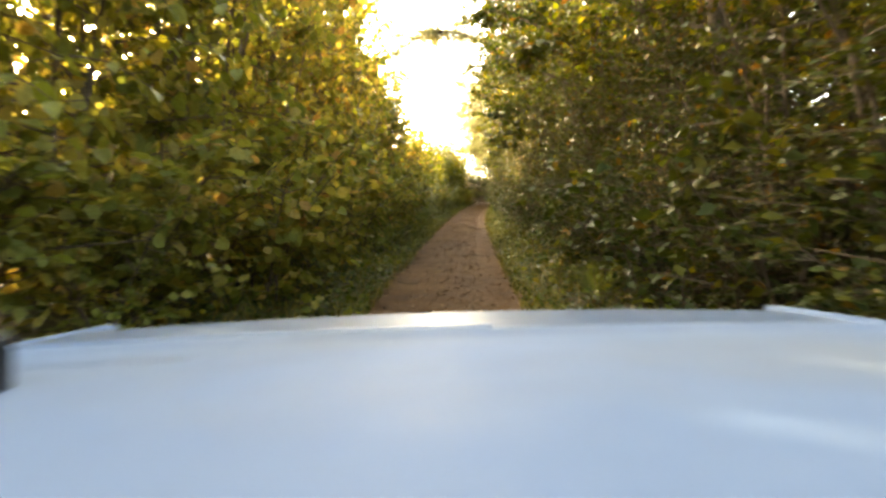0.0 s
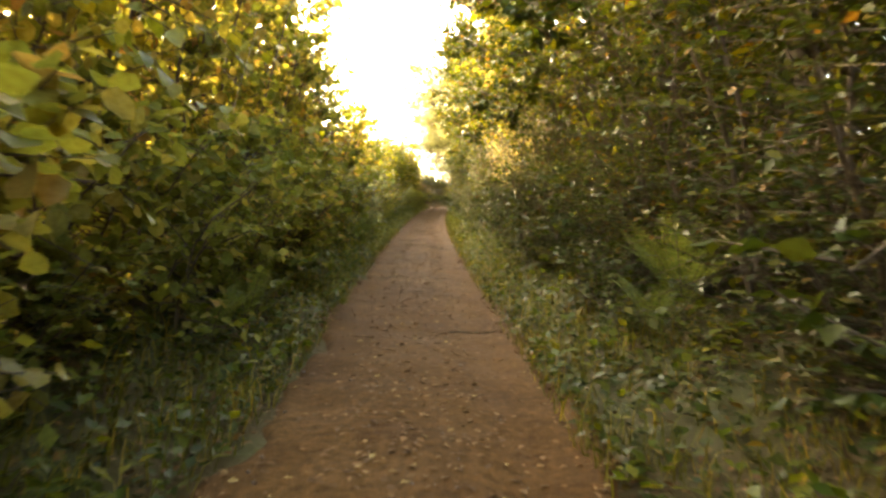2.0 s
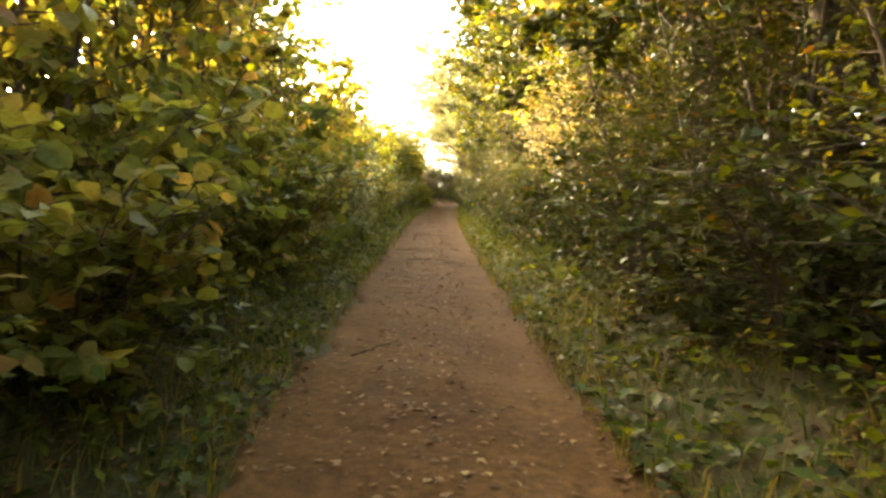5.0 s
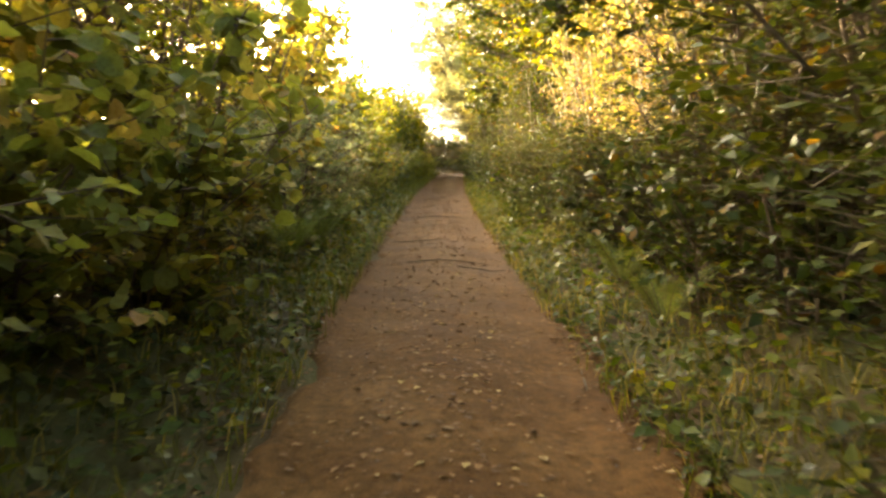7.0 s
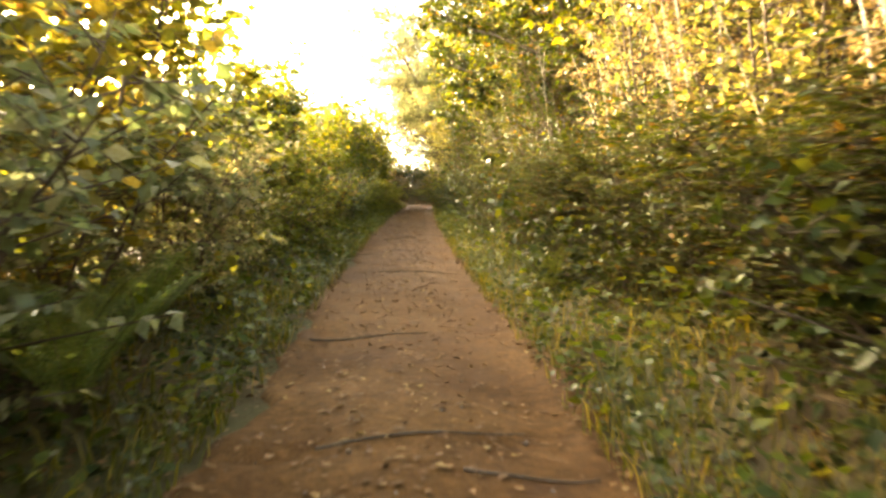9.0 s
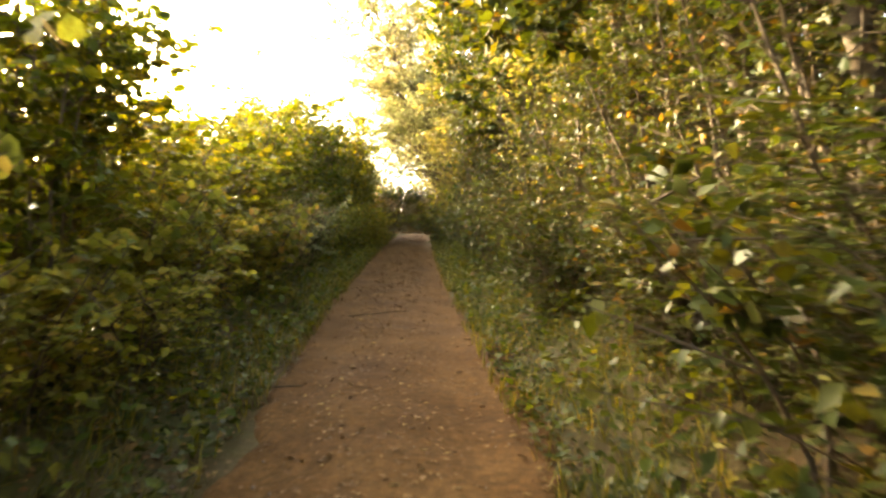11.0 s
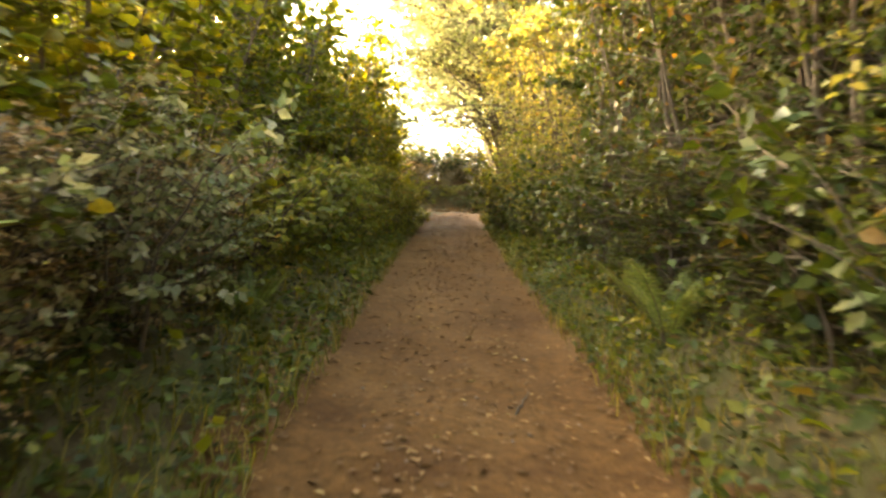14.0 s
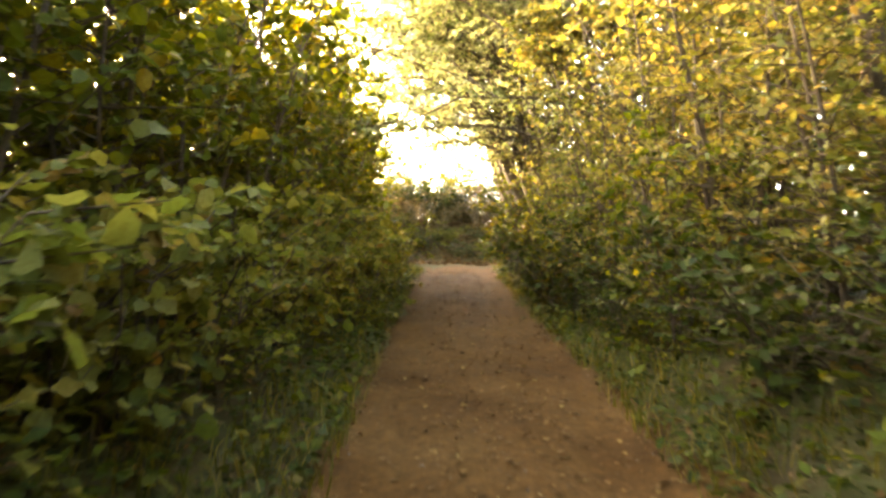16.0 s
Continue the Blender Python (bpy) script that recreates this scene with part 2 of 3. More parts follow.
def twigs_and_leaves(stems, n_twigs, per, length, size, template, faces, low=0.1, side=None, up=0.35, droop=0.12, power=0.8):
    """Twigs off the stems and leaves on the twigs."""
    bars, base, along, normal, sizes = [], [], [], [], []
    for _ in range(n_twigs):
        s = stems[rng.integers(len(stems))]
        t = low + (1 - low) * rng.random() ** power
        x = t * (len(s) - 1)
        i = min(int(x), len(s) - 2)
        p = s[i] * (1 - x + i) + s[i + 1] * (x - i)
        a = rng.random() * 2 * np.pi
        way = np.array([np.cos(a), np.sin(a), up + rng.normal(0, 0.35)])
        if side is not None:
            way = way + np.array(side) * rng.random()
        line = bent(p, way, length * (0.55 + 0.8 * rng.random()) * (1.2 - 0.6 * t), droop, 3)
        bar = line[::2]
        bars.append(tube(bar, np.linspace(0.008, 0.0025, len(bar)) * (length / 0.8) ** 0.5, 3))
        f = np.sort(0.12 + 0.88 * rng.random(per)) * (len(line) - 1)
        k = np.minimum(f.astype(int), len(line) - 2)
        fr = (f - k)[:, None]
        base.append(line[k] * (1 - fr) + line[k + 1] * fr)
        d = unit(line[k + 1] - line[k])
        flank = unit(np.cross(d, np.array([0, 0, 1.0]))) * np.where(np.arange(per) % 2 == 0, 1, -1)[:, None]
        along.append(d * 0.5 + flank * 0.9 + rng.normal(0, 0.4, (per, 3)) + np.array([0, 0, -0.25]))
        normal.append(rng.normal(0, 0.55, (per, 3)) + np.array([0, 0, 0.8]))
        sizes.append(size * (0.6 + 0.65 * rng.random(per)))
    lv = leaves(np.concatenate(base), np.concatenate(along), np.concatenate(normal), np.concatenate(sizes), template, faces)
    return join(bars), (lv[0], [lv[1]])


def shrub(name, height, spread, n_stems, n_twigs, per, length, size, leaf, template, faces, bark, label, group, low=0.03, lean=(0, 0)):
    """A many-stemmed shrub: an empty at its base with stems, twigs and foliage. Made at the origin, to be copied."""
    root = tagged(new(name), label, "shrub", group)
    stems = []
    for k in range(n_stems):
        a = 2 * np.pi * (k + rng.random()) / n_stems
        out = np.array([np.cos(a), np.sin(a), 0]) * spread
        h = height * (0.72 + 0.33 * rng.random())
        n = 7
        t = np.linspace(0, 1, n)[:, None]
        line = out * 0.18 + out * (0.25 * t + 0.75 * t ** 2) * (0.5 + 0.6 * rng.random()) + np.array([lean[0], lean[1], 0]) * t ** 2 + np.array([0, 0, h]) * t
        line = line + np.cumsum(rng.normal(0, 0.035, (n, 3)), axis=0) * np.array([1, 1, 0.2])
        line[0, 2] = -0.15
        stems.append(line)
        v, f = tube(line, np.linspace(0.03, 0.006, n) * (height / 4) ** 0.7, 6)
        piece("stem", mesh_of("stem", v, [f], bark, True), root)
    (tv, tf), (lv, lf) = twigs_and_leaves(stems, n_twigs, per, length, size, template, faces, low, power=1.0)
    piece("branchwork", mesh_of("branchwork", tv, tf, TWIG), root, kind="stuff")
    piece("foliage", mesh_of("foliage", lv, lf, leaf), root, kind="stuff")
    return root


def tree(name, height, trunk_r, crown_r, crown_low, n_limbs, n_twigs, per, size, leaf, label, group, lean=(0, 0), bark=None, template=LONG, faces=LONG_F, twig=0.9, bow=1.6):
    """A tree: trunk, limbs and a crown of twigs and leaves."""
    root = tagged(new(name), label, "tree", group)
    bark = bark or BARK
    n = 9
    t = np.linspace(0, 1, n)[:, None]
    trunk = np.array([0, 0, height * 0.93]) * t + np.array([lean[0], lean[1], 0]) * t ** bow + np.cumsum(rng.normal(0, 0.05, (n, 3)), axis=0) * np.array([1, 1, 0])
    trunk[0, 2] = -0.3
    v, f = tube(trunk, trunk_r * (1 - 0.9 * t[:, 0]) + 0.01, 8)
    piece("trunk", mesh_of("trunk", v, [f], bark, True), root)
    lines = [trunk[n // 2:]]
    for k in range(n_limbs):
        q = crown_low + (1 - crown_low) * (k + rng.random()) / n_limbs * 0.92
        x = q * (n - 1)
        i = min(int(x), n - 2)
        p = trunk[i] * (1 - x + i) + trunk[i + 1] * (x - i)
        a = k * 2.4 + rng.normal(0, 0.4)
        way = np.array([np.cos(a), np.sin(a), 0.45 + 0.5 * q])
        way[:2] += np.array(lean) / max(height, 1) * 1.5
        line = bent(p, way, crown_r * (1.15 - 0.55 * q) * (0.75 + 0.4 * rng.random()), 0.05, 6, 0.14)
        r = trunk_r * (1 - 0.9 * q) * 0.5 + 0.008
        v, f = tube(line, np.linspace(r, 0.008, 6), 5)
        piece("limb", mesh_of("limb", v, [f], bark, True), root)
        lines.append(line)
        for _ in range(2):
            j = rng.integers(1, 5)
            sub = bent(line[j], unit(line[j] - line[j - 1]) + rng.normal(0, 0.6, 3), crown_r * 0.5, 0.05, 5, 0.15)
            v, f = tube(sub, np.linspace(r * 0.4 + 0.004, 0.005, 5), 4)
            piece("branch", mesh_of("branch", v, [f], bark, True), root)
            lines.append(sub)
    (tv, tf), (lv, lf) = twigs_and_leaves(lines, n_twigs, per, twig, size, template, faces, 0.15, up=0.15, droop=0.2)
    piece("branchwork", mesh_of("branchwork", tv, tf, TWIG), root, kind="stuff")
    piece("foliage", mesh_of("foliage", lv, lf, leaf), root, kind="stuff")
    return root


# ---- lie of the land ----
def lane_x(y):
    """The middle of the lane, which bends gently to the east."""
    return np.polyval(LANE, np.clip(y, -25, 90))


def rise(y):
    """The height of the lane's surface along its length."""
    y = np.asarray(y, float)
    c = np.clip(y, -30, 80)
    z = 1.62e-4 * c * c + 0.0854 * c - 0.02
    return z + (y - c) * 0.02


def bumps(x, y):
    return 0.02 * np.sin(x * 2.1 + 0.7 * np.sin(y * 0.9)) * np.sin(y * 1.3 + 1.0) + 0.012 * np.sin(x * 5.3 + y * 2.1) * np.sin(y * 4.7 - x * 1.7)


def land(x, y):
    """Height of the ground: sunken track with two worn wheel lines, banks up to the hedges, field level beyond."""
    x, y = np.asarray(x, float), np.asarray(y, float)
    d = np.abs(x - lane_x(y))
    track = -0.035 * np.exp(-((d - 0.7) / 0.22) ** 2) + 0.02 * np.exp(-(d / 0.3) ** 2)
    open_end = np.clip((y - 69.5) / 2.0, 0, 1)
    s = np.clip((d - 1.15) / 1.5, 0, 1)
    bank = 0.55 * s * s * (3 - 2 * s) * (1 - open_end * (y < 74))
    far = np.clip((y - 73.5) / 3.0, 0, 1)
    return rise(y) + track + bank + 1.15 * far * far * (3 - 2 * far) * np.clip((x - lane_x(y) + 4.0) / 2.0, 0, 1) + bumps(x, y) * np.clip(8 - np.abs(y - 30) / 12, 0, 1)


def grid_faces(nx, ny):
    i, j = np.meshgrid(np.arange(ny - 1), np.arange(nx - 1), indexing="ij")
    a = i * nx + j
    return np.stack([a, a + 1, a + nx + 1, a + nx], -1).reshape(-1, 4)


far_out = np.array([7, 9, 12, 17, 25, 40, 70, 120, 220, 400, 800, 1600.0])
us = np.concatenate([-far_out[::-1], np.arange(-6, 6.01, 0.2), far_out])
vs = np.concatenate([-np.array([1600, 700, 300, 120, 60, 35, 25.0]), np.arange(-18, 90.01, 0.35), np.array([95, 105, 130, 180, 300, 600, 1500, 3000.0])])
U, V = np.meshgrid(us, vs)
X = U + lane_x(V)
near = np.clip(1.6 - np.abs(U), 0, 0.15) / 0.15
Z = land(X, V) - 0.05 * near * ((V > -17) & (V < 71))
ground = piece("ground", mesh_of("ground", np.stack([X, V, Z], -1).reshape(-1, 3), [grid_faces(len(us), len(vs))], SOIL, True))
tagged(ground, "brown bank soil with moss and thin grass", "ground", kind="structure")

us = np.linspace(-1, 1, 42)
vs = np.arange(-16.5, 72.0, 0.12)
U, V = np.meshgrid(us, vs)
half = np.where(U < 0, 1.0, 1.2) + 0.08 * np.sin(V * 0.8 + np.sign(U)) + 0.06 * np.sin(V * 2.3 + np.sign(U)) + 0.045 * np.sin(V * 5.7 + 2 * np.sign(U)) * np.sin(V * 1.1) + 0.02 * np.sin(V * 13.0 + np.sign(U)) + np.where(U < 0, 0.5, 0.1) * np.exp(-((V - 50) / 4.5) ** 2)
X = lane_x(V) + U * half
Z = land(X, V) + 0.004 - 0.06 * np.clip((np.abs(U) - 0.9) / 0.1, 0, 1) ** 2
# low ridges of washed soil across the track
for y0, depth in ((29.2, 0.035), (31.8, 0.03), (36.4, 0.03), (17.0, 0.02), (44.0, 0.02), (12.0, 0.02)):
    Z = Z - depth * np.exp(-((V - y0 - 0.25 * np.sin(X * 1.4 + y0)) / 0.07) ** 2) * (0.4 + 0.6 * np.abs(np.sin(X * 2.3 + y0)))
road = piece("road", mesh_of("road", np.stack([X, V, Z], -1).reshape(-1, 3), [grid_faces(len(us), len(vs))], EARTH, True))
tagged(road, "narrow red-brown earth track with wheel ruts", "track", kind="structure")


def stand(x, y, sink=0.05):
    return float(land(x, y)) - sink


def place(proto, d, y, turn=0.0, scale=1.0, tall=1.0, sink=0.05):
    x = float(lane_x(y)) + d
    m = pose(x, y, stand(x, y, sink), 0, 0, turn) @ Matrix.Diagonal((scale, scale, scale * tall, 1))
    return copy_thing(proto, m)


def drop(proto):
    """Removes the pattern plant once its copies stand."""
    for o in (*proto.children_recursive, proto):
        bpy.data.objects.remove(o)


# ---- shrubs of the hedges ----
ALONG = "shrubs along the lane"
hazels = [shrub("hazel_shrub", 3.6, 0.95, 7, 240, 12, 0.85, 0.118, HAZEL, ROUND, ROUND_F, BARK, "hazel shrub with broad yellowing leaves in the hedge", ALONG) for _ in range(3)]
smalls = [shrub("hedge_shrub", 3.6, 0.95, 7, 310, 12, 0.8, 0.082, GREEN, LONG, LONG_F, TWIG, "dense green hedge shrub with small narrow leaves", ALONG) for _ in range(3)]
# hazel again in darker green, part of its shade put into the leaf colour
shadys = [shrub("hazel_shrub", 3.6, 0.95, 7, 250, 12, 0.85, 0.106, GREEN, ROUND, ROUND_F, BARK, "hazel shrub with broad green leaves, dulled for shade", ALONG) for _ in range(2)]
# evergreens whose very dark leaves also carry the eastern hedge's shade
darks = [shrub("evergreen_shrub", 3.6, 0.95, 7, 310, 12, 0.8, 0.082, BRAMBLE, LONG, LONG_F, TWIG, "evergreen hedge shrub with small dull leaves, darkened for shade", ALONG) for _ in range(2)]
golds = [shrub("willow_shrub", 3.6, 0.9, 7, 310, 13, 0.8, 0.085, GOLD, LONG, LONG_F, TWIG, "tall willow shrub with golden autumn leaves", ALONG) for _ in range(2)]
russets = [shrub("dry_shrub", 3.2, 0.8, 9, 330, 13, 0.6, 0.062, RUSSET, LONG, LONG_F, PALE, "half-dead shrub with dry russet leaves and pale stems", ALONG) for _ in range(2)]
backs = [shrub("thicket_shrub", 3.6, 1.25, 6, 112, 13, 1.1, 0.175, mat, LONG, LONG_F, BARK, text, "thicket behind the hedge") for mat, text in ((GREEN, "dense shaded shrub in the thicket behind"), (GOLD, "thicket shrub with golden-green leaves"))]
unders = [shrub("hedge_shrub", 1.75, 0.95, 7, 140, 12, 0.6, 0.09, GREEN, LONG, LONG_F, TWIG, "low green shrub filling the foot of the hedge", ALONG) for _ in range(2)]
lows = [shrub("hazel_sapling", 1.5, 0.9, 7, 130, 10, 0.6, 0.12, VEILED, ROUND, ROUND_F, TWIG, "low yellow-green hazel sapling at the foot of the hedge", ALONG) for _ in range(2)]
# stands in for sun reaching the hedge's foot, by lighter leaf colour
brights = [shrub("hazel_sapling", 1.5, 0.9, 7, 130, 11, 0.6, 0.1, SUNLIT, LONG, LONG_F, TWIG, "low sapling at the hedge's foot, golden leaves lightened for sunlight", ALONG) for _ in range(2)]
herbs = [shrub("verge_herb", 1.0, 0.75, 8, 90, 10, 0.5, 0.095, VEILED, LONG, LONG_F, TWIG, "bushy yellow-green herb on the bank", "brambles on the bank") for _ in range(2)]
brambles = [shrub("bramble", 1.15, 0.85, 7, 84, 9, 0.6, 0.105, BRAMBLE, LONG, LONG_F, TWIG, "low dark green bramble at the foot of the hedge", "brambles on the bank") for _ in range(3)]


def pick(group):
    return group[rng.integers(len(group))]


def west_height(y):
    return float(np.interp(y, [-10, 20, 24, 28, 32, 36, 41, 44, 48, 52, 57, 64, 67, 70], [5.5, 5.5, 4.9, 4.3, 3.6, 3.0, 2.6, 2.0, 2.75, 3.7, 4.4, 4.2, 3.6, 2.8]))


def pinch(y):
    """How far the hedges close in on the lane towards its end."""
    return float(np.interp(y, [55, 61, 67, 70], [0, 0.75, 0.8, 0.5]))


front_hazels = []
y = -5.0
while y < 71.4:
    h = west_height(y)
    kind = hazels if rng.random() < 0.72 or y < 24 else smalls
    # duller copies darken the hedge along this stretch
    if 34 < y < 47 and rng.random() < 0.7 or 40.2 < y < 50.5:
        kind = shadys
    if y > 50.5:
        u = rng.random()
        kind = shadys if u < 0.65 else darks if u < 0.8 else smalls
    s = 0.92 + 0.2 * rng.random()
    ob = place(pick(kind), -2.85 - 0.15 * rng.random() + 0.5 * pinch(y), y, rng.random() * 360, s, h / 3.6 / s)
    if kind is hazels:
        front_hazels.append((ob, -1, y))
    y += 2.4 if 31.5 < y < 37 else 1.5
# shrubs hidden past the hedge's end, added to shade the end of the track
for y, d in ((72.2, -3.3), (73.3, -3.5), (74.4, -3.8), (75.5, -4.2), (76.8, -4.5), (73.0, -5.0), (75.0, -5.4)):
    place(pick(smalls), d, y, rng.random() * 360, 0.95, 0.92)
y = -5.0
while y < 70:
    if y > 47:
        place(backs[0], -4.5 - 0.5 * rng.random(), y, rng.random() * 360, 1.1, west_height(y) / 3.6 / 1.1 * 0.9)
    odd = int(round((y + 5.0) / 2.2)) % 2
    if 55 < y < 60:
        place(backs[1], -5.9 - 0.5 * rng.random(), y + 1, rng.random() * 360, 1.15, west_height(y) / 3.6 / 1.1)
    place(backs[0], -8.6 - rng.random(), y, rng.random() * 360, 1.3, 0.42 if 33 < y < 46 else 0.8)
    place(backs[0 if y < 25 or 47 < y < 54 else 1], 4.5 + 0.4 * rng.random(), y + 1, rng.random() * 360, 1.15, 4.8 / 3.6 / 1.15)
    place(backs[0], 6.0 + 0.5 * rng.random(), y, rng.random() * 360, 1.3, 6.6 / 3.6 / 1.3)
    y += 2.2
y = -5.0
while y < 69:
    u = rng.random()
    h = 3.6
    kind = darks if 36 < y < 45 or 49.5 <= y < 54.5 or u < 0.9 and y < 27.4 else smalls if u < 0.8 or y < 27.4 else golds
    if 27.4 <= y < 36 or 45 <= y < 49.5 or 54.5 <= y < 66:
        kind, h = (russets, 4.2) if u < 0.6 and y < 56 else (golds, 4.2)
    dry = kind is russets
    if 47.6 < y < 55:
        kind, h = darks, 4.6
    s = 0.92 + 0.2 * rng.random()
    back = 0.7 if kind is russets or kind is golds and 27 < y < 36 else 0.0
    ob = place(pick(kind), 2.8 + back + 0.2 * rng.random() + (0.4 if y < 4 else 0) - pinch(y), y, rng.random() * 360, s, h / 3.6 / s)
    if kind is hazels:
        front_hazels.append((ob, 1, y))
    if dry:
        place(pick(darks), 2.55, y + 0.4, rng.random() * 360, 0.9, 0.4)
        place(pick(darks), 2.3, y - 0.4, rng.random() * 360, 0.75, 0.42)
    y += 1.5
for side, d0 in ((-1, -1.85), (1, 1.8)):
    y = -8.0
    while y < 69:
        s = 0.7 + 0.5 * rng.random()
        if side > 0 and 13.6 < y < 16.4:
            s = 0.4
        low = brambles if side > 0 else brights if 25 < y < 35 or 44.5 < y < 50 else herbs
        if low is brights:
            s *= 0.7
        place(pick(low), d0 + side * (0.1 + 0.5 * rng.random() + (0.5 if y < 4 else 0)) - side * 0.7 * pinch(y), y, rng.random() * 360, s, 0.8 + 0.5 * rng.random())
        y += 1.15 + 0.4 * rng.random()

for y in np.arange(0, 68, 1.9):
    place(pick(brights if 25.5 < y < 35 or 44.5 < y < 50.5 else lows), -2.3 - (0.4 if y < 4 else 0) + 0.5 * pinch(y) + 0.2 * rng.normal(), y + 0.5 * rng.random(), rng.random() * 360, (0.9 + 0.3 * rng.random()) * (1 if y < 37 else 0.72), 0.9 + 0.3 * rng.random())
for y in np.arange(0, 68, 2.4):
    if not 13 < y < 16.6:
        low = darks if y < 56 else unders
        place(pick(low), 2.45 + (0.5 if y < 4 else 0) - pinch(y) + 0.2 * rng.normal(), y + 0.5 * rng.random(), rng.random() * 360, 0.85 + 0.25 * rng.random(), (0.4 if low is darks else 0.9) * (1 + 0.3 * rng.random()))
# second row behind the hedge, added to deepen its shade
for y in (*np.arange(11, 28, 1.9), *np.arange(36.5, 44, 1.9)):
    place(pick(darks), 3.7, y, rng.random() * 360, 1.05, 1.15)
# evergreens that lean out over the eastern edge, and low ones under the golden stretch
for k, (y, d, s, tall) in enumerate(((49.4, 2.5, 1.0, 1.25), (50.7, 2.35, 1.0, 1.35), (51.9, 2.25, 1.0, 1.4), (53.1, 2.1, 1.0, 1.45), (50.2, 3.3, 1.1, 1.5), (52.6, 3.1, 1.1, 1.55),
                                     (47.9, 3.6, 1.1, 1.5), (49.2, 4.1, 1.1, 1.7), (51.4, 4.1, 1.1, 1.7), (53.5, 3.9, 1.1, 1.7), (48.6, 2.7, 1.0, 1.25),
                                     (28.2, 2.3, 0.75, 0.42), (29.6, 2.45, 0.9, 0.4), (31.0, 2.3, 0.75, 0.42), (32.4, 2.4, 0.85, 0.42), (33.8, 2.3, 0.8, 0.42), (35.0, 2.4, 0.9, 0.42))):
    place(darks[k % 2], d, y, 77.0 * k, s, tall)
for k, y in enumerate((27.9, 29.4, 30.9, 32.4, 33.9, 35.3)):
    place((golds, russets)[k % 2][k // 3], 3.15, y, 61.0 * k, 0.9, 1.3)
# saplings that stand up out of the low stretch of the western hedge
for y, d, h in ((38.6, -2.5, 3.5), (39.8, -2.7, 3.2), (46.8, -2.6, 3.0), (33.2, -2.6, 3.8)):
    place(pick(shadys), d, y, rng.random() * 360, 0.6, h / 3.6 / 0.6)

for y in (2.5, 4.0, 5.5, 7.0):
    place(pick(smalls), -3.7, y, rng.random() * 360, 1.0, 1.2)
for y, d in ((7.3, 2.6), (7.8, 3.0), (8.6, 3.0), (46.0, -2.3), (47.0, -2.1), (47.9, -2.3), (48.8, -2.15), (49.7, -2.35), (50.4, -2.2)):
    place(pick(russets), d, y, rng.random() * 360, 0.6, 0.75)
for y in (*np.arange(9, 31, 2.1), *np.arange(54, 67, 2.0)):
    place(pick(golds), -3.75 + 0.7 * pinch(y), y, rng.random() * 360, 1.0, west_height(y) / 3.6)

# ---- trees ----
BEHIND = "trees behind the hedges"
ash = [tree("hedgerow_tree", 9.0, 0.16, 2.6, 0.3, 10, 480, 14, 0.14, GOLD, "hedgerow tree with sunlit golden-green crown", BEHIND),
       tree("hedgerow_tree", 8.4, 0.14, 2.5, 0.25, 10, 480, 14, 0.14, GREEN, "hedgerow tree with dull green crown", BEHIND),
       tree("hedgerow_tree", 9.0, 0.11, 2.5, 0.3, 10, 480, 14, 0.14, GOLD, "hedgerow tree leaning towards the lane with golden-green crown", BEHIND, lean=(-1.5, 0)),
       tree("hedgerow_tree", 9.0, 0.11, 2.5, 0.3, 10, 480, 14, 0.14, GREEN, "hedgerow tree leaning towards the lane with dull green crown", BEHIND, lean=(-1.4, 0))]
for y, d, k, s in ((-6, 4.0, 1, 0.9), (1, 3.9, 0, 0.95), (6, 4.2, 1, 1.0), (11, 3.9, 1, 0.95), (16.5, 4.1, 3, 1.0), (22, 3.9, 3, 1.0), (27.0, 4.1, 3, 1.0), (31.0, 3.9, 2, 0.95),
                   (35, 3.9, 3, 1.0), (44.5, 3.7, 2, 1.0), (48.5, 3.8, 3, 1.0), (57, 3.3, 2, 1.1), (61, 3.2, 2, 1.1), (64.0, 2.9, 0, 0.85)):
    place(ash[k], d, y, rng.random() * 360 if k < 2 else rng.normal(0, 18), s)
# crowns added over the eastern edge to darken it, partly by leaf colour
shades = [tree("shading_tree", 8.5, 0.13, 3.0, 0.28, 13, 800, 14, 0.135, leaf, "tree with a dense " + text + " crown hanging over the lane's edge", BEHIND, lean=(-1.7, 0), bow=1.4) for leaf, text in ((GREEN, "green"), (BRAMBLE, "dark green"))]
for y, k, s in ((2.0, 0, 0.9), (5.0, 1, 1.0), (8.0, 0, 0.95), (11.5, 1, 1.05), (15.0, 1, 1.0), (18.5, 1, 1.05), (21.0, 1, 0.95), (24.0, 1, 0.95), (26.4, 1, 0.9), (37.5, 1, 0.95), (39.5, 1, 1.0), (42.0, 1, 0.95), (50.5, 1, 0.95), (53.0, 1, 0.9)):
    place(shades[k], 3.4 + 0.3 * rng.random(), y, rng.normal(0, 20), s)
for p in shades:
    drop(p)
# the one at d -9 is unseen, added to shade the eastern hedge
for y, d, k, s in ((58, -4.8, 1, 0.68), (33, -9.0, 1, 1.2)):
    place(ash[k], d, y, rng.random() * 360, s)
END = "trees at the lane's end"
